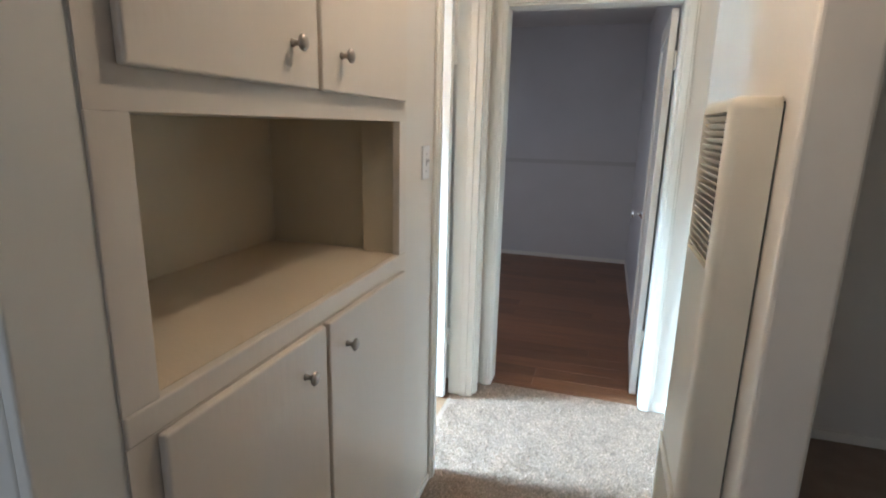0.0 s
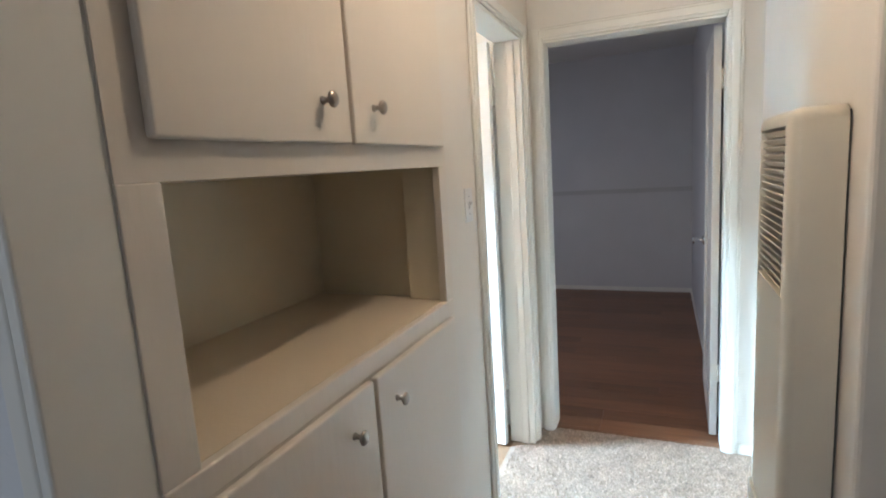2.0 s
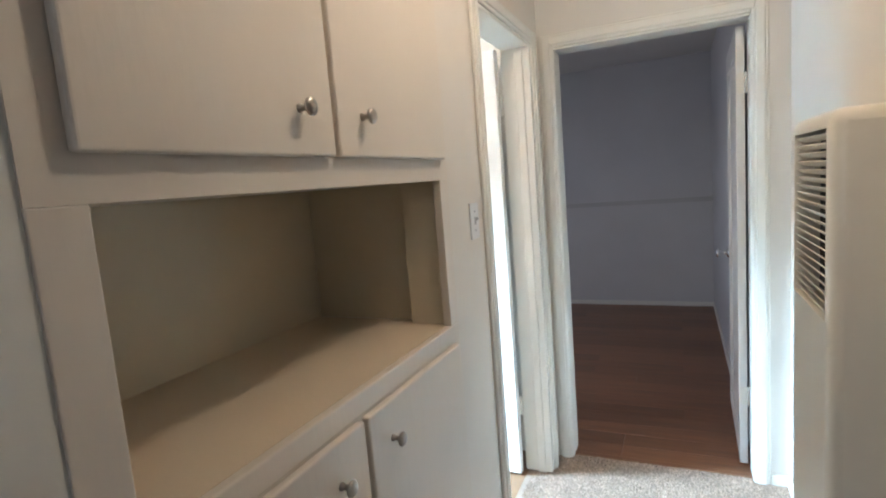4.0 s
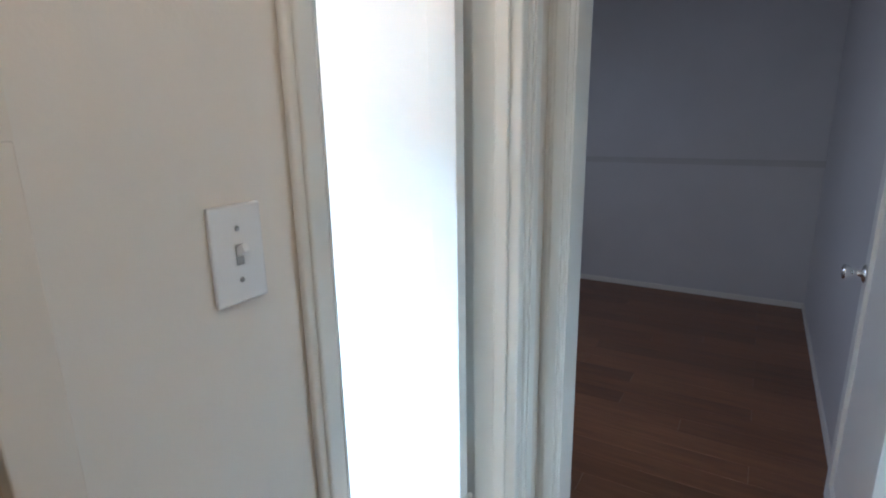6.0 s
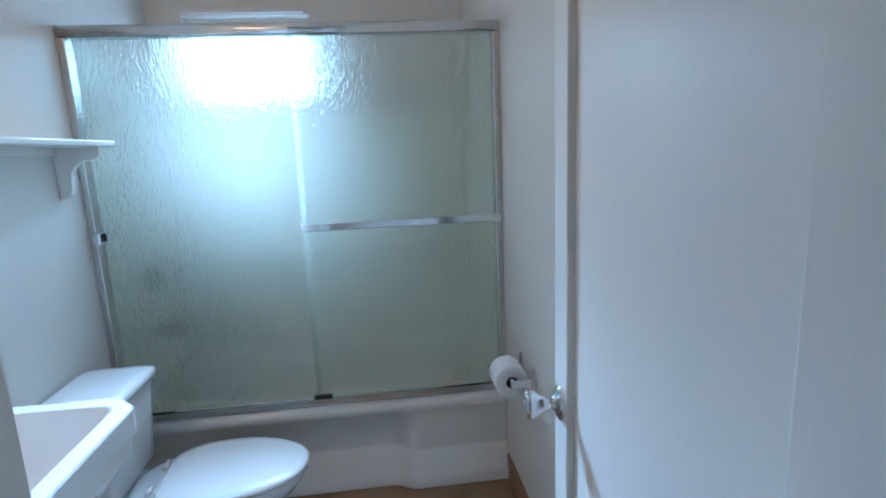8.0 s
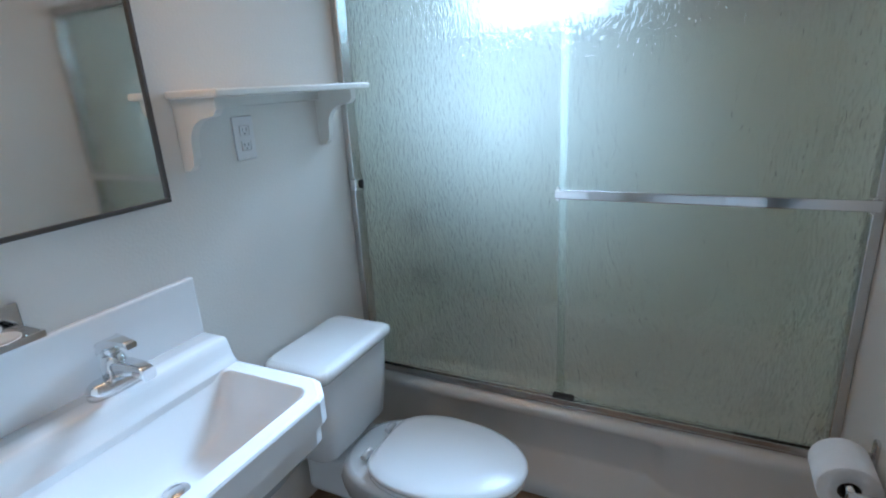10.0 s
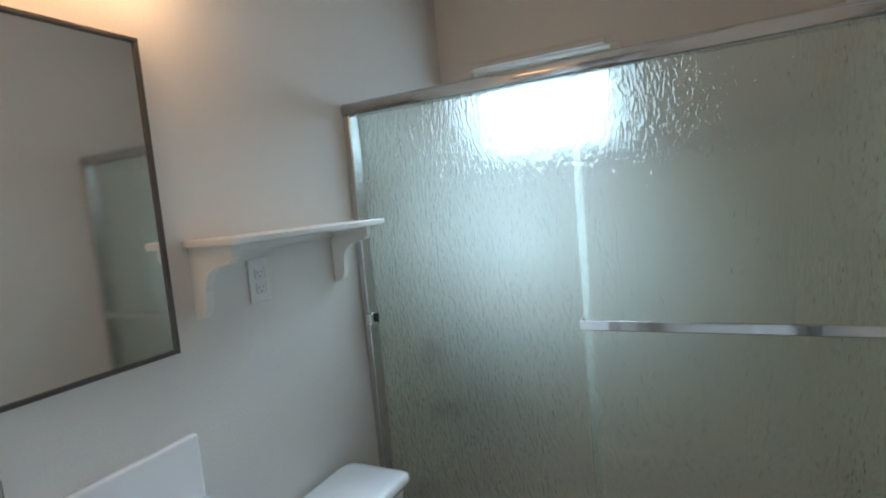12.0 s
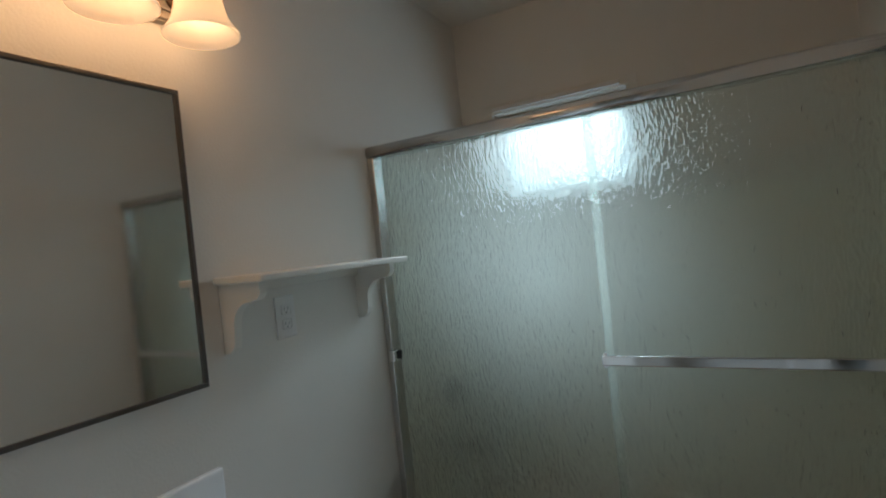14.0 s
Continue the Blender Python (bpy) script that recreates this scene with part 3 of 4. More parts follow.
wall_plate("light_switch", "white plastic toggle switch plate on the hall wall", pose(0.0, 1.263, 1.326, 0, 0, 90))
wall_plate("light_switch", "white double toggle switch plate inside the bathroom", pose(-0.425, 1.335, 1.335, 0, 0, 180), 2)
wall_plate("light_switch", "white toggle switch plate beside the front doorway", pose(-0.130, -0.11, 1.28, 0, 0, 0))
wall_plate("outlet", "white duplex outlet under the bathroom shelf", pose(-1.515, SINK_Y, 1.322, 0, 0, 180), 1, "outlet")

strike = thing("strike_plate", "worn brass strike plate on the doorway jamb", "strike plate", (0.0, -0.095, 0.80))
part("plate", boxes([((0.0, -0.118, 0.768), (0.0016, -0.066, 0.786)), ((0.0, -0.118, 0.816), (0.0016, -0.066, 0.834)), ((0.0, -0.080, 0.786), (0.0016, -0.066, 0.816))]), TRIM, strike, "paint-covered metal plate")
part("lip", turned(box((-0.001, -0.034, -0.018), (0.0014, 0.006, 0.018), 0.001), Matrix.Translation((0.0012, -0.112, 0.801)) @ Matrix.Rotation(radians(-14), 4, "Z")), BRONZE, strike, "bent dark brass lip")
# flat near-black patch gives the shade of a hole that isn't cut
part("latch_hole_shade", box((0.0, -0.106, 0.786), (0.0008, -0.080, 0.816)), DARK, strike)
for z in (0.777, 0.825):
    part("screw", lathe([(0, 0), (0.0035, 0), (0.003, 0.001), (0, 0.0012)], 12, "X", (0.0016, -0.093, z)), BRONZE, strike)

# ---- doors ----


def panel_door(name, label, w, h, m, knob_side):
    """A door leaf with one flat recessed panel: hinge edge at the origin, leaf along +x, faces at y 0 and 0.035."""
    t = thing(name, label, "door")
    t.matrix_basis = m
    t["kind"] = "structure"

    def own(nm, bm, mat, lab="", parent=t):
        ob = new(nm, mesh_of(nm, bm, mat))
        ob.parent = parent
        return tagged(ob, lab) if lab else ob
    s = 0.085
    own("panel", box((s - 0.01, 0.014, s), (w - s + 0.01, 0.021, h - 0.1)), DOOR_PAINT)
    for x0, x1 in ((0, s), (w - s, w)):
        own("stile", box((x0, 0, 0), (x1, 0.035, h), 0.0025), DOOR_PAINT)
    own("rail", box((s, 0.001, 0), (w - s, 0.034, 0.10)), DOOR_PAINT)
    own("rail", box((s, 0.001, h - 0.11), (w - s, 0.034, h)), DOOR_PAINT)
    kz, kx = 0.915, w - 0.05
    for side in knob_side:
        y0 = 0.0 if side < 0 else 0.035
        axis = "-Y" if side < 0 else "Y"
        k = own("door_knob", lathe([(0, 0), (0.031, 0), (0.033, 0.002), (0.031, 0.006), (0.024, 0.010), (0.013, 0.013), (0.0105, 0.020), (0.0105, 0.030), (0.013, 0.036), (0.021, 0.045), (0.0255, 0.054), (0.0262, 0.060), (0.0235, 0.065), (0.016, 0.0665), (0.014, 0.064), (0.0, 0.063)], 32, axis, (kx, y0, kz)), CHROME, "polished chrome door knob")
    own("latch", box((w - 0.0005, 0.008, kz - 0.028), (w + 0.0012, 0.027, kz + 0.028)), CHROME)
    for z in (0.34, h - 0.24):
        hg = own("hinge", tube([(-0.006, -0.004, z - 0.045), (-0.006, -0.004, z + 0.045)], 0.0065, 12), TRIM, "white painted hinge")
        own("leaf", box((-0.003, -0.001, z - 0.044), (0.0, 0.03, z + 0.044)), TRIM, "", hg)
    return t


# the bathroom leaf stands open along the far wall, the bedroom leaf along the side wall
panel_door("door_1", "white painted bathroom door standing wide open", 0.715, 2.015, pose(-0.133, 2.057, 0.008, 0, 0, 174.0), (1,))
panel_door("door_2", "white painted bedroom door standing wide open", 0.755, 2.015, pose(0.873, 2.410, 0.008, 0, 0, 88.6), (1,))

# ---- bathroom ----


def ring(poly, n, z, center=None):
    """n points where rays from the middle meet a convex outline."""
    cx = center[0] if center else sum(p[0] for p in poly) / len(poly)
    cy = center[1] if center else sum(p[1] for p in poly) / len(poly)
    out = []
    for i in range(n):
        a = 2 * math.pi * (i + 0.5) / n
        d = (math.cos(a), math.sin(a))
        best = 1e9
        for p, q in zip(poly, poly[1:] + poly[:1]):
            ex, ey = q[0] - p[0], q[1] - p[1]
            den = d[0] * ey - d[1] * ex
            if abs(den) > 1e-9:
                t = ((p[0] - cx) * ey - (p[1] - cy) * ex) / den
                s = ((p[0] - cx) * d[1] - (p[1] - cy) * d[0]) / den
                if t > 0 and -1e-6 <= s <= 1 + 1e-6:
                    best = min(best, t)
        out.append((cx + d[0] * best, cy + d[1] * best, z))
    return out


def rounded(x0, x1, y0, y1, r, k=6):
    out = []
    for cx, cy, a0 in ((x1 - r, y1 - r, 0), (x0 + r, y1 - r, 90), (x0 + r, y0 + r, 180), (x1 - r, y0 + r, 270)):
        for i in range(k + 1):
            a = radians(a0 + 90 * i / k)
            out.append((cx + r * math.cos(a), cy + r * math.sin(a)))
    return out


# wall-hung sink
SX0, SX1 = -1.265, -0.700
SC = ((SX0 + SX1) / 2, 0.99)


def sink_outline(d, front=1.178):
    c = 0.055
    return [(SX0 + d, 0.752), (SX1 - d, 0.752), (SX1 - d, front - c), (SX1 - c - d, front), (SX0 + c + d, front), (SX0 + d, front - c)]


sink = thing("wash_basin", "white porcelain wall-hung basin with a raised back ledge", "sink", (SC[0], 0.96, 0.62))
N = 96
bowl = (SC[0], 0.98)
rings = [ring(sink_outline(d, f), N, z, bowl) for d, f, z in ((0.17, 1.085, 0.615), (0.10, 1.125, 0.640), (0.022, 1.158, 0.690), (0.012, 1.166, 0.698), (0.010, 1.167, 0.738), (0.0, 1.178, 0.746), (0.0, 1.178, 0.800), (0.004, 1.175, 0.8055), (0.010, 1.168, 0.807))]
for (ix, iy0, iy1, r, z) in ((0.045, 0.862, 1.136, 0.030, 0.806), (0.050, 0.867, 1.131, 0.032, 0.801), (0.068, 0.884, 1.112, 0.05, 0.765), (0.110, 0.910, 1.088, 0.065, 0.715), (0.17, 0.925, 1.05, 0.055, 0.688), (0.23, 0.945, 1.005, 0.026, 0.680)):
    rings.append(ring(rounded(SX0 + ix, SX1 - ix, iy0, iy1, r), N, z, bowl))
part("basin", loft(rings, True, True, 9), PORCELAIN, sink)
led = bmesh.new()
f = led.faces.new([led.verts.new((SX0 + 0.001, y, z)) for y, z in ((0.753, 0.79), (0.753, 0.868), (0.836, 0.868), (0.843, 0.8665), (0.848, 0.862), (0.853, 0.850), (0.858, 0.832), (0.864, 0.816), (0.873, 0.8075), (0.873, 0.79))])
up = bmesh.ops.extrude_face_region(led, geom=[f])
for v in [g for g in up["geom"] if isinstance(g, bmesh.types.BMVert)]:
    v.co.x = SX1 - 0.001
bmesh.ops.recalc_face_normals(led, faces=led.faces[:])
ends = [e for f in led.faces if len(f.verts) > 4 for e in f.edges if min(v.co.z for v in e.verts) > 0.80]
bmesh.ops.bevel(led, geom=ends, offset=0.006, segments=3, profile=0.5, affect="EDGES")
for f in led.faces:
    f.smooth = abs(f.normal.y) < 0.999
part("ledge", led, PORCELAIN, sink)
part("backsplash", box((SX0 + 0.0015, 0.7515, 0.86), (SX1 - 0.0015, 0.772, 1.016), 0.006, 3), PORCELAIN, sink)
part("drain", lathe([(0, 0), (0.024, 0), (0.027, 0.003), (0.024, 0.0045), (0.019, 0.002), (0.016, 0.0055), (0.010, 0.007), (0, 0.0072)], 28, "Z", (SC[0] + 0.01, 0.975, 0.6805)), CHROME, sink, "chrome drain stopper")
part("trap", tube([(SC[0] + 0.04, 1.0, 0.63), (SC[0] + 0.04, 1.0, 0.47), (SC[0] + 0.04, 0.985, 0.43), (SC[0] + 0.04, 0.95, 0.415), (SC[0] + 0.04, 0.92, 0.43), (SC[0] + 0.04, 0.90, 0.47), (SC[0] + 0.04, 0.87, 0.49), (SC[0] + 0.04, 0.755, 0.49)], 0.017, 14), CHROME, sink, "chrome trap pipe")
for dx in (-0.09, 0.13):
    part("supply_pipe", tube([(SC[0] + dx, 0.84, 0.66), (SC[0] + dx, 0.84, 0.55), (SC[0] + dx, 0.82, 0.52), (SC[0] + dx, 0.757, 0.52)], 0.006, 10), CHROME, sink)

fx, fy, fz = -1.012, 0.812, 0.868
faucet = thing("faucet", "chrome single-lever faucet on the basin ledge", "faucet", (fx, fy, fz))
part("base", loft([[(fx + (0.066 - s) * math.copysign(abs(math.cos(a)) ** 0.6, math.cos(a)), fy + (0.026 - s) * math.copysign(abs(math.sin(a)) ** 0.8, math.sin(a)), z) for a in [2 * math.pi * i / 40 for i in range(40)]] for s, z in ((0, fz), (0, fz + 0.016), (0.003, fz + 0.025), (0.008, fz + 0.030), (0.015, fz + 0.032))]), CHROME, faucet)
part("body", lathe([(0.027, 0), (0.026, 0.024), (0.022, 0.038), (0.020, 0.046), (0.0, 0.050)], 28, "Z", (fx, fy, fz + 0.026)), CHROME, faucet)


def bar(rows):
    """A bar of rounded-box sections along y: (y, z, half width, half height)."""
    rings = []
    for y, z, w, h in rows:
        rings.append([(fx + a, y, z + b) for a, b in rounded(-w, w, -h, h, min(w, h) * 0.5, 3)])
    return loft(rings)


part("spout", bar([(fy - 0.005, fz + 0.040, 0.022, 0.020), (fy + 0.035, fz + 0.050, 0.019, 0.016), (fy + 0.075, fz + 0.056, 0.016, 0.012), (fy + 0.098, fz + 0.054, 0.0155, 0.013), (fy + 0.108, fz + 0.050, 0.014, 0.012)]), CHROME, faucet)
part("lever", bar([(fy - 0.028, fz + 0.080, 0.016, 0.008), (fy - 0.016, fz + 0.092, 0.021, 0.013), (fy + 0.008, fz + 0.104, 0.019, 0.011), (fy + 0.036, fz + 0.110, 0.013, 0.007), (fy + 0.060, fz + 0.110, 0.010, 0.005), (fy + 0.072, fz + 0.106, 0.011, 0.006)]), CHROME, faucet, "angular chrome lever")
part("stem", lathe([(0.017, 0), (0.018, 0.014), (0.014, 0.022), (0, 0.024)], 24, "Z", (fx, fy - 0.006, fz + 0.070)), CHROME, faucet)

dish = thing("soap_dish", "chrome wall-mounted soap dish above the basin", "soap dish", (-0.845, SINK_Y, 1.035))
part("back_plate", box((-0.905, SINK_Y, 1.035), (-0.785, SINK_Y + 0.008, 1.095), 0.003), CHROME, dish)
part("tray", boxes([((-0.905, SINK_Y + 0.006, 1.037), (-0.785, SINK_Y + 0.075, 1.041)), ((-0.905, SINK_Y + 0.071, 1.041), (-0.785, SINK_Y + 0.075, 1.050)), ((-0.905, SINK_Y + 0.006, 1.041), (-0.901, SINK_Y + 0.071, 1.050)), ((-0.789, SINK_Y + 0.006, 1.041), (-0.785, SINK_Y + 0.071, 1.050))]), CHROME, dish)

part("liner", lathe([(0, 0), (0.030, 0), (0.034, 0.004), (0.036, 0.010), (0.034, 0.010), (0.031, 0.005), (0, 0.003)], 28, "Z", (-0.845, SINK_Y + 0.040, 1.041)), PORCELAIN, dish, "pale glass soap tray")

# mirror
mirror = thing("wall_mirror", "rectangular wall mirror with a thin dark metal frame", "mirror", (-0.98, SINK_Y, 1.205))
MX0, MX1, MZ0, MZ1 = -1.248, -0.67, 1.207, 1.882
part("glass", box((MX0 + 0.006, SINK_Y + 0.012, MZ0 + 0.006), (MX1 - 0.006, SINK_Y + 0.018, MZ1 - 0.006)), MIRROR, mirror)
for lo, hi in (((MX0, MZ0), (MX1, MZ0 + 0.010)), ((MX0, MZ1 - 0.010), (MX1, MZ1)), ((MX0, MZ0 + 0.010), (MX0 + 0.010, MZ1 - 0.010)), ((MX1 - 0.010, MZ0 + 0.010), (MX1, MZ1 - 0.010))):
    part("frame", box((lo[0], SINK_Y, lo[1]), (hi[0], SINK_Y + 0.024, hi[1]), 0.002), DARK_FRAME, mirror)

# vanity light
vanity = thing("vanity_light", "bronze four-light vanity bar with lit frosted bell shades", "wall lamp", (-0.99, SINK_Y, 2.08))
VX0, VX1, VZ0, VZ1 = -1.322, -0.612, 2.035, 2.145
part("back_plate", box((VX0, SINK_Y, VZ0), (VX1, SINK_Y + 0.018, VZ1), 0.003), NICKEL, vanity)
for z0, z1, d in ((VZ0 + 0.004, VZ0 + 0.018, 0.028), (VZ0 + 0.026, VZ0 + 0.034, 0.025), (VZ1 - 0.034, VZ1 - 0.026, 0.025), (VZ1 - 0.018, VZ1 - 0.004, 0.028)):
    part("moulding", box((VX0 + 0.002, SINK_Y + 0.017, z0), (VX1 - 0.002, SINK_Y + d, z1), 0.003), NICKEL, vanity)
for x in (VX0 - 0.003, VX1 - 0.009):
    part("end_cap", box((x, SINK_Y, VZ0 - 0.002), (x + 0.012, SINK_Y + 0.031, VZ1 + 0.002), 0.003), BRONZE, vanity)
for i in range(4):
    x = -0.692 - 0.19 * i
    yl = SINK_Y + 0.105
    arm = part("arm", tube([(x, SINK_Y + 0.02, 2.085)] + [(x, SINK_Y + 0.03 + 0.0375 - 0.0375 * math.cos(math.pi * k / 10), 2.15 + 0.045 * math.sin(math.pi * k / 10)) for k in range(11)] + [(x, yl, 2.135)], 0.0055, 10), BRONZE, vanity)
    part("rosette", lathe([(0, 0), (0.017, 0), (0.015, 0.006), (0.008, 0.011), (0, 0.012)], 20, "Y", (x, SINK_Y + 0.018, 2.088)), BRONZE, vanity)
    part("cap", lathe([(0.0, 0.034), (0.010, 0.033), (0.019, 0.026), (0.027, 0.013), (0.029, 0.0), (0.026, 0.0)], 24, "Z", (x, yl, 2.119)), BRONZE, vanity)
    part("shade", lathe([(r, h * 1.16) for r, h in [(0.026, 0.128), (0.032, 0.120), (0.041, 0.100), (0.048, 0.075), (0.053, 0.050), (0.060, 0.030), (0.071, 0.014), (0.079, 0.006), (0.0795, 0.001), (0.076, 0.002), (0.066, 0.014), (0.056, 0.030), (0.049, 0.052), (0.044, 0.076), (0.036, 0.102), (0.022, 0.124)]], 36, "Z", (x, yl, 1.985)), FROST, vanity, "lit frosted glass bell shade").visible_shadow = False

# shelf with brackets
shelf = thing("wall_shelf", "white painted wooden wall shelf on two curved brackets", "shelf", (-1.6, SINK_Y, 1.28))
part("board", box((-1.905, SINK_Y + 0.001, 1.432), (-1.300, SINK_Y + 0.165, 1.450), 0.004), TRIM, shelf)
part("ledger", box((-1.86, SINK_Y + 0.001, 1.405), (-1.34, SINK_Y + 0.016, 1.432), 0.002), TRIM, shelf)
for x in (-1.325, -1.845):
    prof = [(0.0, 1.432), (0.140, 1.432), (0.140, 1.405), (0.128, 1.392), (0.104, 1.388)]
    for k in range(9):
        a = radians(90 + 85 * k / 8)
        prof.append((0.104 + 0.062 * math.cos(a), 1.326 + 0.062 * math.sin(a)))
    prof += [(0.040, 1.295), (0.034, 1.278), (0.020, 1.266), (0.0, 1.264)]
    bm = bmesh.new()
    f = bm.faces.new([bm.verts.new((x - 0.011, SINK_Y + 0.001 + y, z)) for y, z in prof])
    up = bmesh.ops.extrude_face_region(bm, geom=[f])
    for v in [g for g in up["geom"] if isinstance(g, bmesh.types.BMVert)]:
        v.co.x = x + 0.011
    bmesh.ops.recalc_face_normals(bm, faces=bm.faces[:])
    part("bracket", bm, TRIM, shelf)

# toilet
TX = -1.612
TZ, LZ = 0.93, 0.875
toilet = thing("toilet", "white porcelain toilet with closed oval lid", "toilet", (TX, 1.1, 0))
part("tank", loft([ring(rounded(TX - 0.165 - d, TX + 0.165 + d, 0.772, 0.955 + d, 0.045), 56, z * TZ, (TX, 0.86)) for d, z in ((-0.02, 0.375), (0.0, 0.40), (0.012, 0.55), (0.020, 0.700))]), PORCELAIN, toilet)
part("tank_lid", loft([ring(rounded(TX - 0.186 - d, TX + 0.186 + d, 0.762, 0.985 + d, 0.024), 72, z * TZ, (TX, 0.86)) for d, z in ((-0.008, 0.699), (0.002, 0.702), (0.004, 0.712), (0.002, 0.728), (-0.010, 0.735), (-0.03, 0.737))]), PORCELAIN, toilet)


def oval(d, y0, y1, w):
    """Toilet seat outline: blunt at the back, rounded in front."""
    cy = y0 + (y1 - y0) * 0.42
    pts = []
    for i in range(48):
        a = 2 * math.pi * i / 48
        c, s = math.cos(a), math.sin(a)
        ry = (y1 - cy) if s > 0 else (cy - y0)
        e = 1.0 if s > 0 else 0.85
        pts.append((TX + (w + d) * math.copysign(abs(c) ** (0.92 if s > 0 else 0.80), c), cy + (ry + d) * math.copysign(abs(s) ** e, s)))
    return pts


def stack(rows, cut=-1.0):
    return loft([[(x, max(y, y0 + cut), z * LZ) for x, y in oval(d, y0, y1, w)] for d, y0, y1, w, z in rows])


part("bowl", stack([(0, 0.90, 1.30, 0.105, -0.004), (0, 0.90, 1.30, 0.105, 0.02), (-0.01, 0.90, 1.29, 0.10, 0.06), (-0.012, 0.89, 1.29, 0.10, 0.16), (0, 0.89, 1.36, 0.13, 0.25), (0, 0.90, 1.455, 0.165, 0.33), (0, 0.92, 1.482, 0.178, 0.37), (0, 0.93, 1.485, 0.180, 0.385), (-0.015, 0.93, 1.485, 0.180, 0.392)]), PORCELAIN, toilet)
part("neck", box((TX - 0.11, 0.80, 0.19), (TX + 0.11, 1.06, 0.338), 0.02, 3), PORCELAIN, toilet)
part("seat", stack([(-0.004, 1.02, 1.495, 0.180, 0.394), (0.002, 1.02, 1.495, 0.180, 0.398), (0.002, 1.02, 1.495, 0.180, 0.406), (-0.004, 1.02, 1.495, 0.180, 0.410)], 0.022), PORCELAIN, toilet)
part("lid", stack([(-0.006, 1.02, 1.498, 0.180, 0.412), (0.003, 1.02, 1.498, 0.180, 0.417), (0.003, 1.02, 1.498, 0.180, 0.424), (-0.006, 1.02, 1.498, 0.180, 0.430), (-0.03, 1.02, 1.498, 0.180, 0.4335), (-0.09, 1.02, 1.498, 0.180, 0.436)], 0.024), PORCELAIN, toilet)
for sx in (-0.07, 0.07):
    part("hinge", tube([(TX + sx - 0.022, 1.018, 0.413 * LZ), (TX + sx + 0.022, 1.018, 0.413 * LZ)], 0.010, 12), PORCELAIN, toilet)
for sx in (-0.1, 0.1):
    part("bolt_cap", lathe([(0.016, 0), (0.015, 0.008), (0.009, 0.014), (0, 0.016)], 18, "Z", (TX + sx, 1.13, 0.0)), PORCELAIN, toilet)

# bathtub: apron drawn in between two full ends
tub = thing("bathtub", "off-white enamel bathtub with a recessed apron", "bathtub", (-2.37, 1.51, 0))


def smooth(a, b, v):
    u = min(max((v - a) / (b - a), 0), 1)
    return u * u * (3 - 2 * u)


APX = -1.935
bm = bmesh.new()
cols = []
for i in range(77):
    y = SINK_Y + 0.002 + (END_Y - SINK_Y - 0.004) * i / 76
    inn = smooth(1.00, 1.10, y) * (1 - smooth(1.78, 1.88, y))
    d = 0.062 * inn
    prof = [(-2.12, 0.372), (-2.10, 0.380), (-2.02, 0.383), (-1.975, 0.380), (-1.955, 0.368), (-1.948, 0.350), (-1.952, 0.325), (APX - 0.028 - d, 0.290), (APX - 0.022 - d, 0.16), (APX - 0.020 - d, 0.142), (APX - 0.008 - d * 0.9, 0.136), (APX - 0.007 - d * 0.9, 0.104), (APX + 0.006 - d * 0.8, 0.097), (APX + 0.007 - d * 0.8, 0.062), (APX + 0.018 - d * 0.7, 0.056), (APX + 0.020 - d * 0.7, -0.003)]
    cols.append([bm.verts.new((x, y, z)) for x, z in prof])
for a, b in zip(cols, cols[1:]):
    for j in range(len(a) - 1):
        bm.faces.new((a[j], a[j + 1], b[j + 1], b[j])).smooth = True
bmesh.ops.recalc_face_normals(bm, faces=bm.faces[:])
part("apron", bm, TUB, tub)
tr = [ring(rounded(TUB_BACK + 0.001, -2.10, SINK_Y + 0.002, END_Y - 0.002, 0.01), 64, 0.374, (-2.43, 1.51))]
for dd, z in ((0.055, 0.372), (0.07, 0.355), (0.085, 0.25), (0.12, 0.12), (0.18, 0.075), (0.28, 0.07)):
    tr.append(ring(rounded(TUB_BACK + dd, -2.07 - dd * 0.8, SINK_Y + dd, END_Y - dd * 1.4, min(0.16, 0.30 - dd * 0.9)), 64, z, (-2.43, 1.51)))
part("basin", loft(tr, True, False), TUB, tub)

# sliding shower door
sd = thing("shower_door", "chrome framed sliding shower door with rain glass panels", "shower door", (TUB_FRONT, 1.51, 0.383))
GY0, GY1 = SINK_Y + 0.001, END_Y - 0.001
hdr = bmesh.new()
prof = [(-0.028, 1.795), (0.022, 1.795), (0.026, 1.80), (0.030, 1.812), (0.030, 1.822), (0.024, 1.832), (0.012, 1.838), (-0.028, 1.839)]
f = hdr.faces.new([hdr.verts.new((TUB_FRONT + x, GY0, z)) for x, z in prof])
up = bmesh.ops.extrude_face_region(hdr, geom=[f])
for v in [g for g in up["geom"] if isinstance(g, bmesh.types.BMVert)]:
    v.co.y = GY1
bmesh.ops.recalc_face_normals(hdr, faces=hdr.faces[:])
for f in hdr.faces:
    f.smooth = len(f.verts) == 4
part("header", hdr, CHROME, sd)
part("sill", boxes([((TUB_FRONT - 0.03, GY0, 0.3835), (TUB_FRONT + 0.028, GY1, 0.392)), ((TUB_FRONT + 0.022, GY0, 0.391), (TUB_FRONT + 0.027, GY1, 0.410)), ((TUB_FRONT - 0.004, GY0, 0.391), (TUB_FRONT, GY1, 0.402))], 0.0015), ALUMINIUM, sd, "aluminium bottom track")
for y0 in (GY0, GY1 - 0.026):
    part("jamb", box((TUB_FRONT - 0.028, y0, 0.392), (TUB_FRONT + 0.026, y0 + 0.026, 1.796), 0.003), ALUMINIUM, sd)
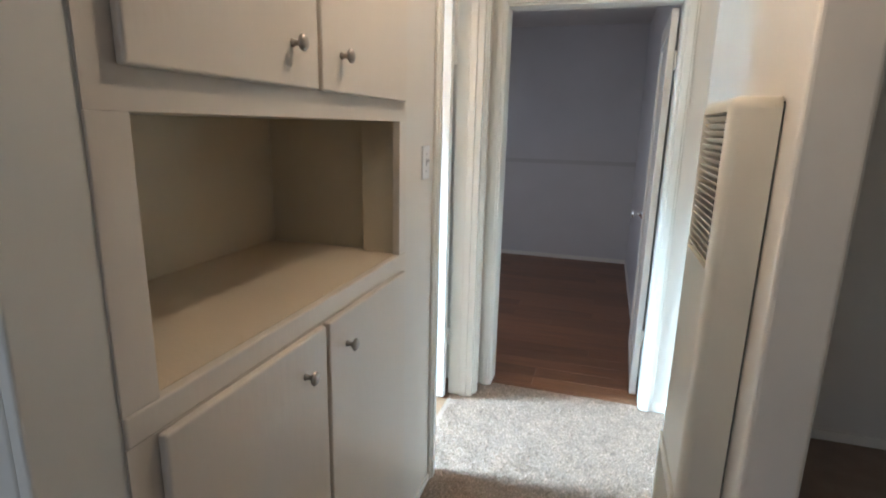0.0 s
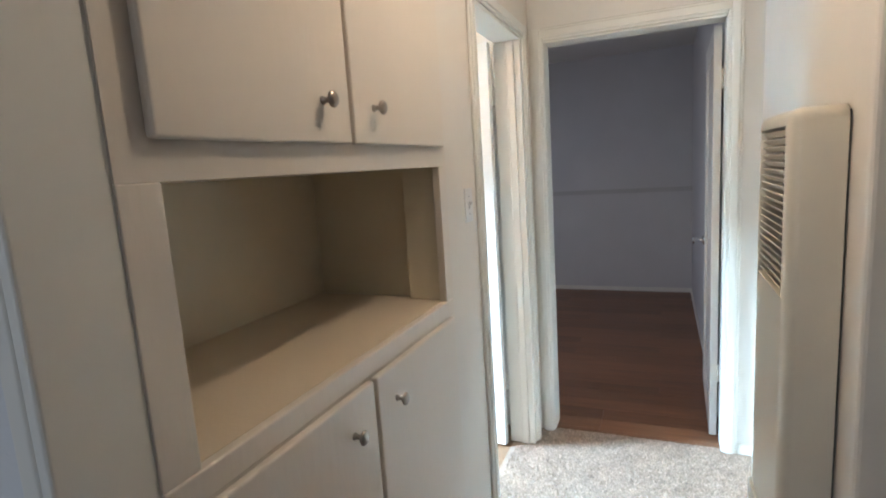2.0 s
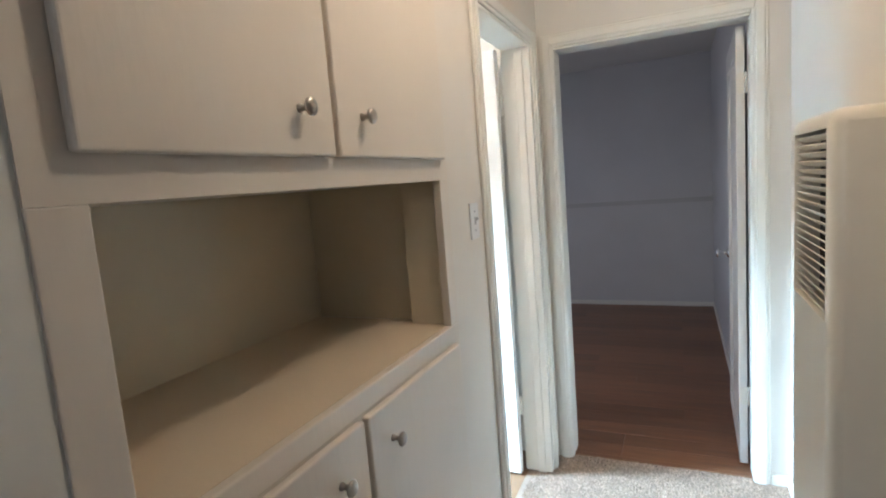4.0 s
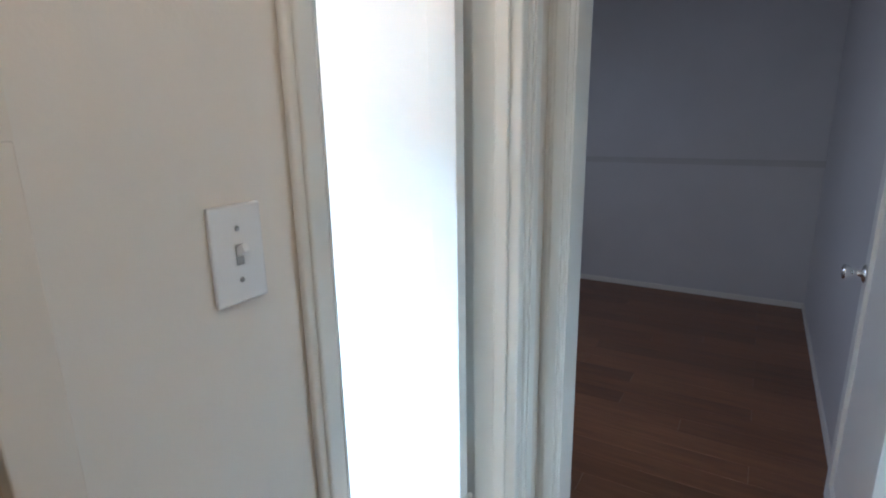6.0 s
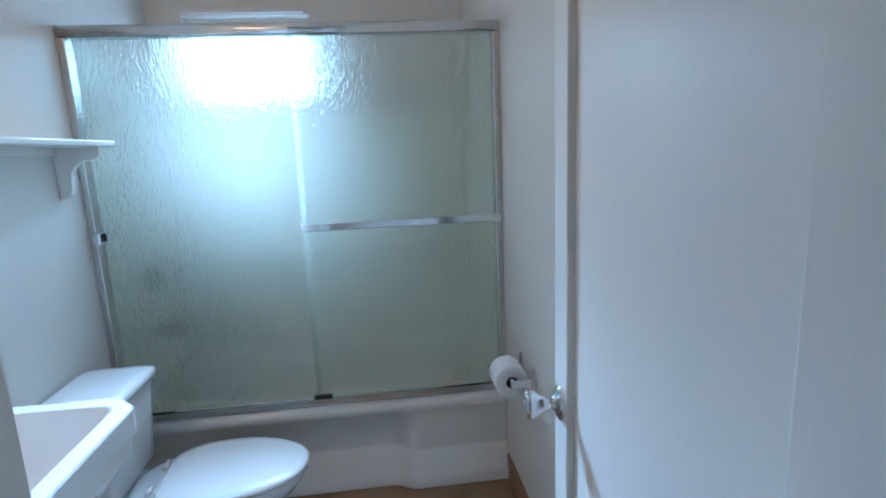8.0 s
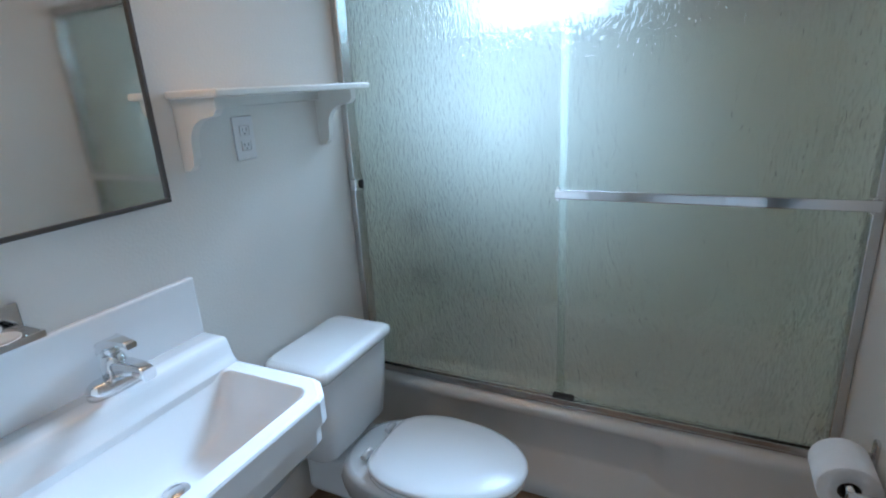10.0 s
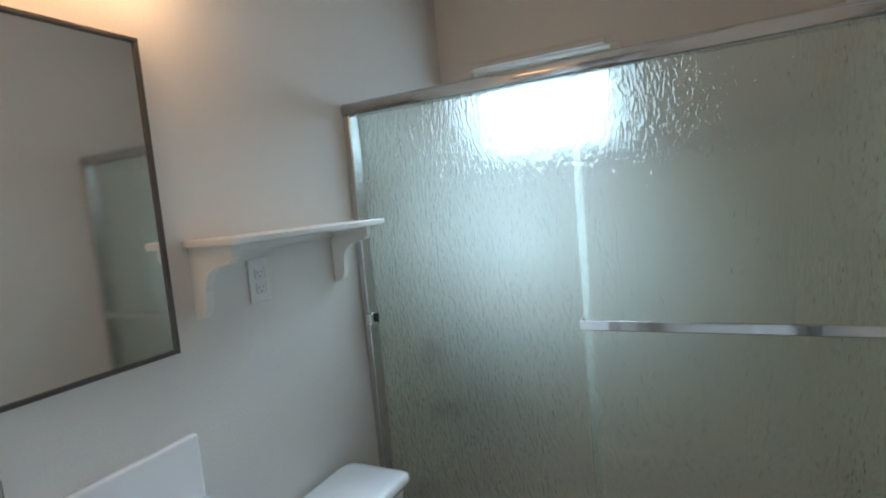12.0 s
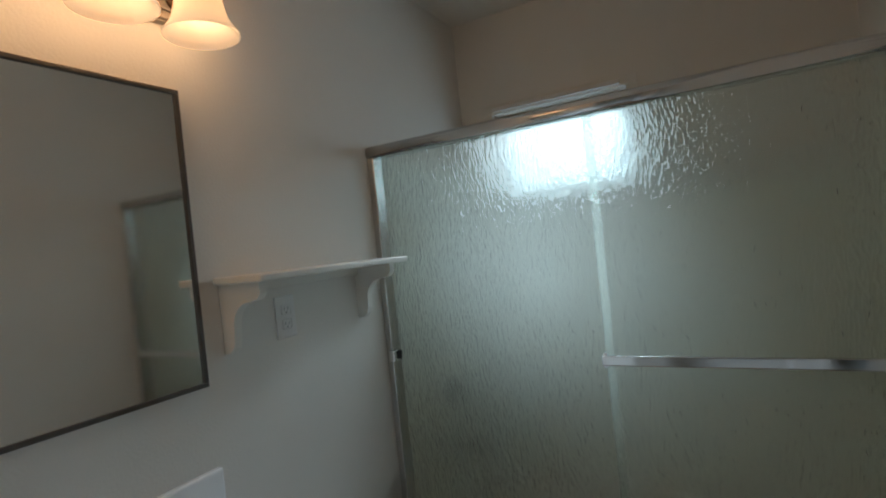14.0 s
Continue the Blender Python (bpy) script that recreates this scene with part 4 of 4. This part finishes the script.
# dark strips painted for the shade in the gaps at both track ends
part("gap_shade_strip", box((TUB_FRONT + 0.012, GY0 + 0.027, 0.398), (TUB_FRONT + 0.02, GY0 + 0.20, 0.414), 0.001), DARK, sd)
part("gap_shade_strip", box((TUB_FRONT + 0.012, GY1 - 0.25, 0.398), (TUB_FRONT + 0.02, GY1 - 0.03, 0.412), 0.001), DARK, sd)
part("guide", box((TUB_FRONT + 0.004, 1.485, 0.40), (TUB_FRONT + 0.024, 1.555, 0.424), 0.003), DARK, sd, "dark plastic guide block")
for x, y0, y1 in ((TUB_FRONT + 0.008, 1.497, GY1 - 0.02), (TUB_FRONT - 0.016, GY0 + 0.02, 1.514)):
    panel = part("glass_panel", box((x - 0.0025, y0, 0.402), (x + 0.0025, y1, 1.80)), RAIN, sd, "obscure rain-textured glass")
    panel.visible_shadow = False
tb = part("towel_bar", box((TUB_FRONT + 0.030, 1.490, 1.092), (TUB_FRONT + 0.042, GY1 - 0.012, 1.120), 0.003, 3), CHROME, sd, "flat chrome towel bar")
for y in (1.492, GY1 - 0.032):
    part("bracket", box((TUB_FRONT + 0.0105, y, 1.084), (TUB_FRONT + 0.032, y + 0.012, 1.126), 0.002), CHROME, tb)
part("bumper_pad", box((TUB_FRONT + 0.010, GY0 + 0.043, 1.097), (TUB_FRONT + 0.022, GY0 + 0.054, 1.128), 0.003), DARK, sd, "dark rubber bumper")
part("bumper", box((TUB_FRONT + 0.012, GY0 + 0.02, 1.09), (TUB_FRONT + 0.045, GY0 + 0.045, 1.13), 0.004), CHROME, sd)

# shower fittings seen dimly through the glass
fit_ = thing("tub_faucet", "chrome tub spout and valve on the side wall", "faucet", (-2.40, SINK_Y, 0.5))
part("spout", tube([(-2.40, SINK_Y + 0.006, 0.62), (-2.40, SINK_Y + 0.10, 0.62), (-2.40, SINK_Y + 0.125, 0.59)], [0.03, 0.028, 0.022], 18), NICKEL, fit_)
part("valve", lathe([(0.07, 0), (0.068, 0.006), (0.03, 0.012), (0.028, 0.05), (0, 0.055)], 28, "Y", (-2.40, SINK_Y + 0.006, 0.86)), NICKEL, fit_)
part("overflow", lathe([(0.035, 0), (0.034, 0.006), (0, 0.009)], 24, "Y", (-2.40, SINK_Y + 0.085, 0.30)), NICKEL, fit_)

# toilet paper
tp = thing("toilet_paper_holder", "chrome toilet paper holder on the wall", "paper holder", (-1.61, END_Y, 0.60))
for x in (-1.700, -1.548):
    part("post", box((x - 0.010, END_Y - 0.012, 0.575), (x + 0.010, END_Y, 0.645), 0.004), CHROME, tp)
    part("arm", box((x - 0.005, END_Y - 0.085, 0.585), (x + 0.005, END_Y - 0.010, 0.612), 0.003), CHROME, tp)
part("spindle", tube([(-1.70, END_Y - 0.072, 0.598), (-1.548, END_Y - 0.072, 0.598)], 0.008, 14), CHROME, tp)
roll = thing("toilet_roll", "white toilet paper roll on its holder", "toilet paper", (-1.625, END_Y - 0.072, 0.59))
part("paper", lathe([(0.021, -0.052), (0.056, -0.052), (0.0575, -0.05), (0.0575, 0.05), (0.056, 0.052), (0.021, 0.052), (0.021, -0.052)], 40, "X", (-1.628, END_Y - 0.072, 0.592), False), PAPER, roll)
part("tube", lathe([(0.0195, -0.0515), (0.0212, -0.0515), (0.0212, 0.0515), (0.0195, 0.0515), (0.0195, -0.0515)], 28, "X", (-1.628, END_Y - 0.072, 0.592), False), CARD, roll)

# hall ceiling light
hl = thing("ceiling_light", "small frosted globe ceiling light in the hall", "ceiling lamp", (0.56, 0.80, CEIL))
part("base", lathe([(0.0, 0.0), (0.075, 0.0), (0.078, -0.02), (0.06, -0.03), (0.0, -0.03)], 28, "Z", (0.56, 0.80, CEIL)), TRIM, hl)
part("globe", lathe([(0.058, -0.03), (0.082, -0.05), (0.10, -0.085), (0.10, -0.12), (0.08, -0.155), (0.045, -0.178), (0.0, -0.185)], 28, "Z", (0.56, 0.80, CEIL)), FROST, hl).visible_shadow = False

# ---- bedroom floor boards ----
random.seed(5)
planks = bpy.data.objects["floor_bedroom"]
made = {}


def plank_mesh(w, length):
    key = (round(w, 4), round(length, 3))
    if key not in made:
        made[key] = mesh_of("plank", box((0, 0, -0.010), (length, w, 0.0), 0.0012, 1), WOOD)
    return made[key]


W = 0.128
for r in range(26):
    y = FAR_Y - 0.062 + r * W
    if y > 5.53:
        break
    x = -1.5 - random.choice((0.0, 0.3, 0.6, 0.9))
    while x < 0.9:
        x0, x1 = max(x, -1.5), min(x + 1.2, 0.9)
        if x1 - x0 > 0.02:
            ob = new("plank", plank_mesh(min(W, 5.54 - y) - 0.0008, x1 - x0 - 0.0008))
            ob.parent = planks
            ob.location = (x0, y, 0.0)
        x += 1.2

# ---- carpet pile in the hall ----
rng = np.random.default_rng(7)
COUNT = 105000
px, py = rng.uniform(-0.10, 1.20, COUNT), rng.uniform(-0.6, FAR_Y - 0.098, COUNT)
keep = ((px > 0.022) | ((py > 1.43) & (py < 2.08) & (px > -0.09)) | ((py > 1.08) & (py < 1.345) & (px > 0.012))) & ~((px > 1.005) & (py > 0.93)) & ~((py > END_Y - 0.03) & ((px < ED0 + 0.015) | (px > ED1 - 0.01))) & ~((px > 0.885) & (py > 1.05) & (py < 1.475)) & ~((py > -0.15) & (py < 0) & (px > 1.13))
px, py = px[keep], py[keep]
n = len(px)
ang, hgt, wid = rng.uniform(0, 2 * np.pi, n), rng.uniform(0.004, 0.009, n), rng.uniform(0.0022, 0.0042, n)
lean_x, lean_y = rng.normal(0, 0.0028, n), rng.normal(0, 0.0028, n)
verts = np.zeros((n, 4, 3))
for k in range(3):
    verts[:, k, 0] = px + wid * np.cos(ang + k * 2 * np.pi / 3)
    verts[:, k, 1] = py + wid * np.sin(ang + k * 2 * np.pi / 3)
verts[:, 3, 0], verts[:, 3, 1], verts[:, 3, 2] = px + lean_x, py + lean_y, hgt
base = np.arange(n)[:, None] * 4
faces = np.concatenate([base + np.array([[0, 1, 3]]), base + np.array([[1, 2, 3]]), base + np.array([[2, 0, 3]])])
pile = bpy.data.meshes.new("carpet_pile")
pile.from_pydata(verts.reshape(-1, 3).tolist(), [], faces.tolist())
pile.materials.append(PILE)
tagged(new("carpet_pile", pile), "taupe brown speckled cut pile of the hall carpet", "carpet", kind="stuff")
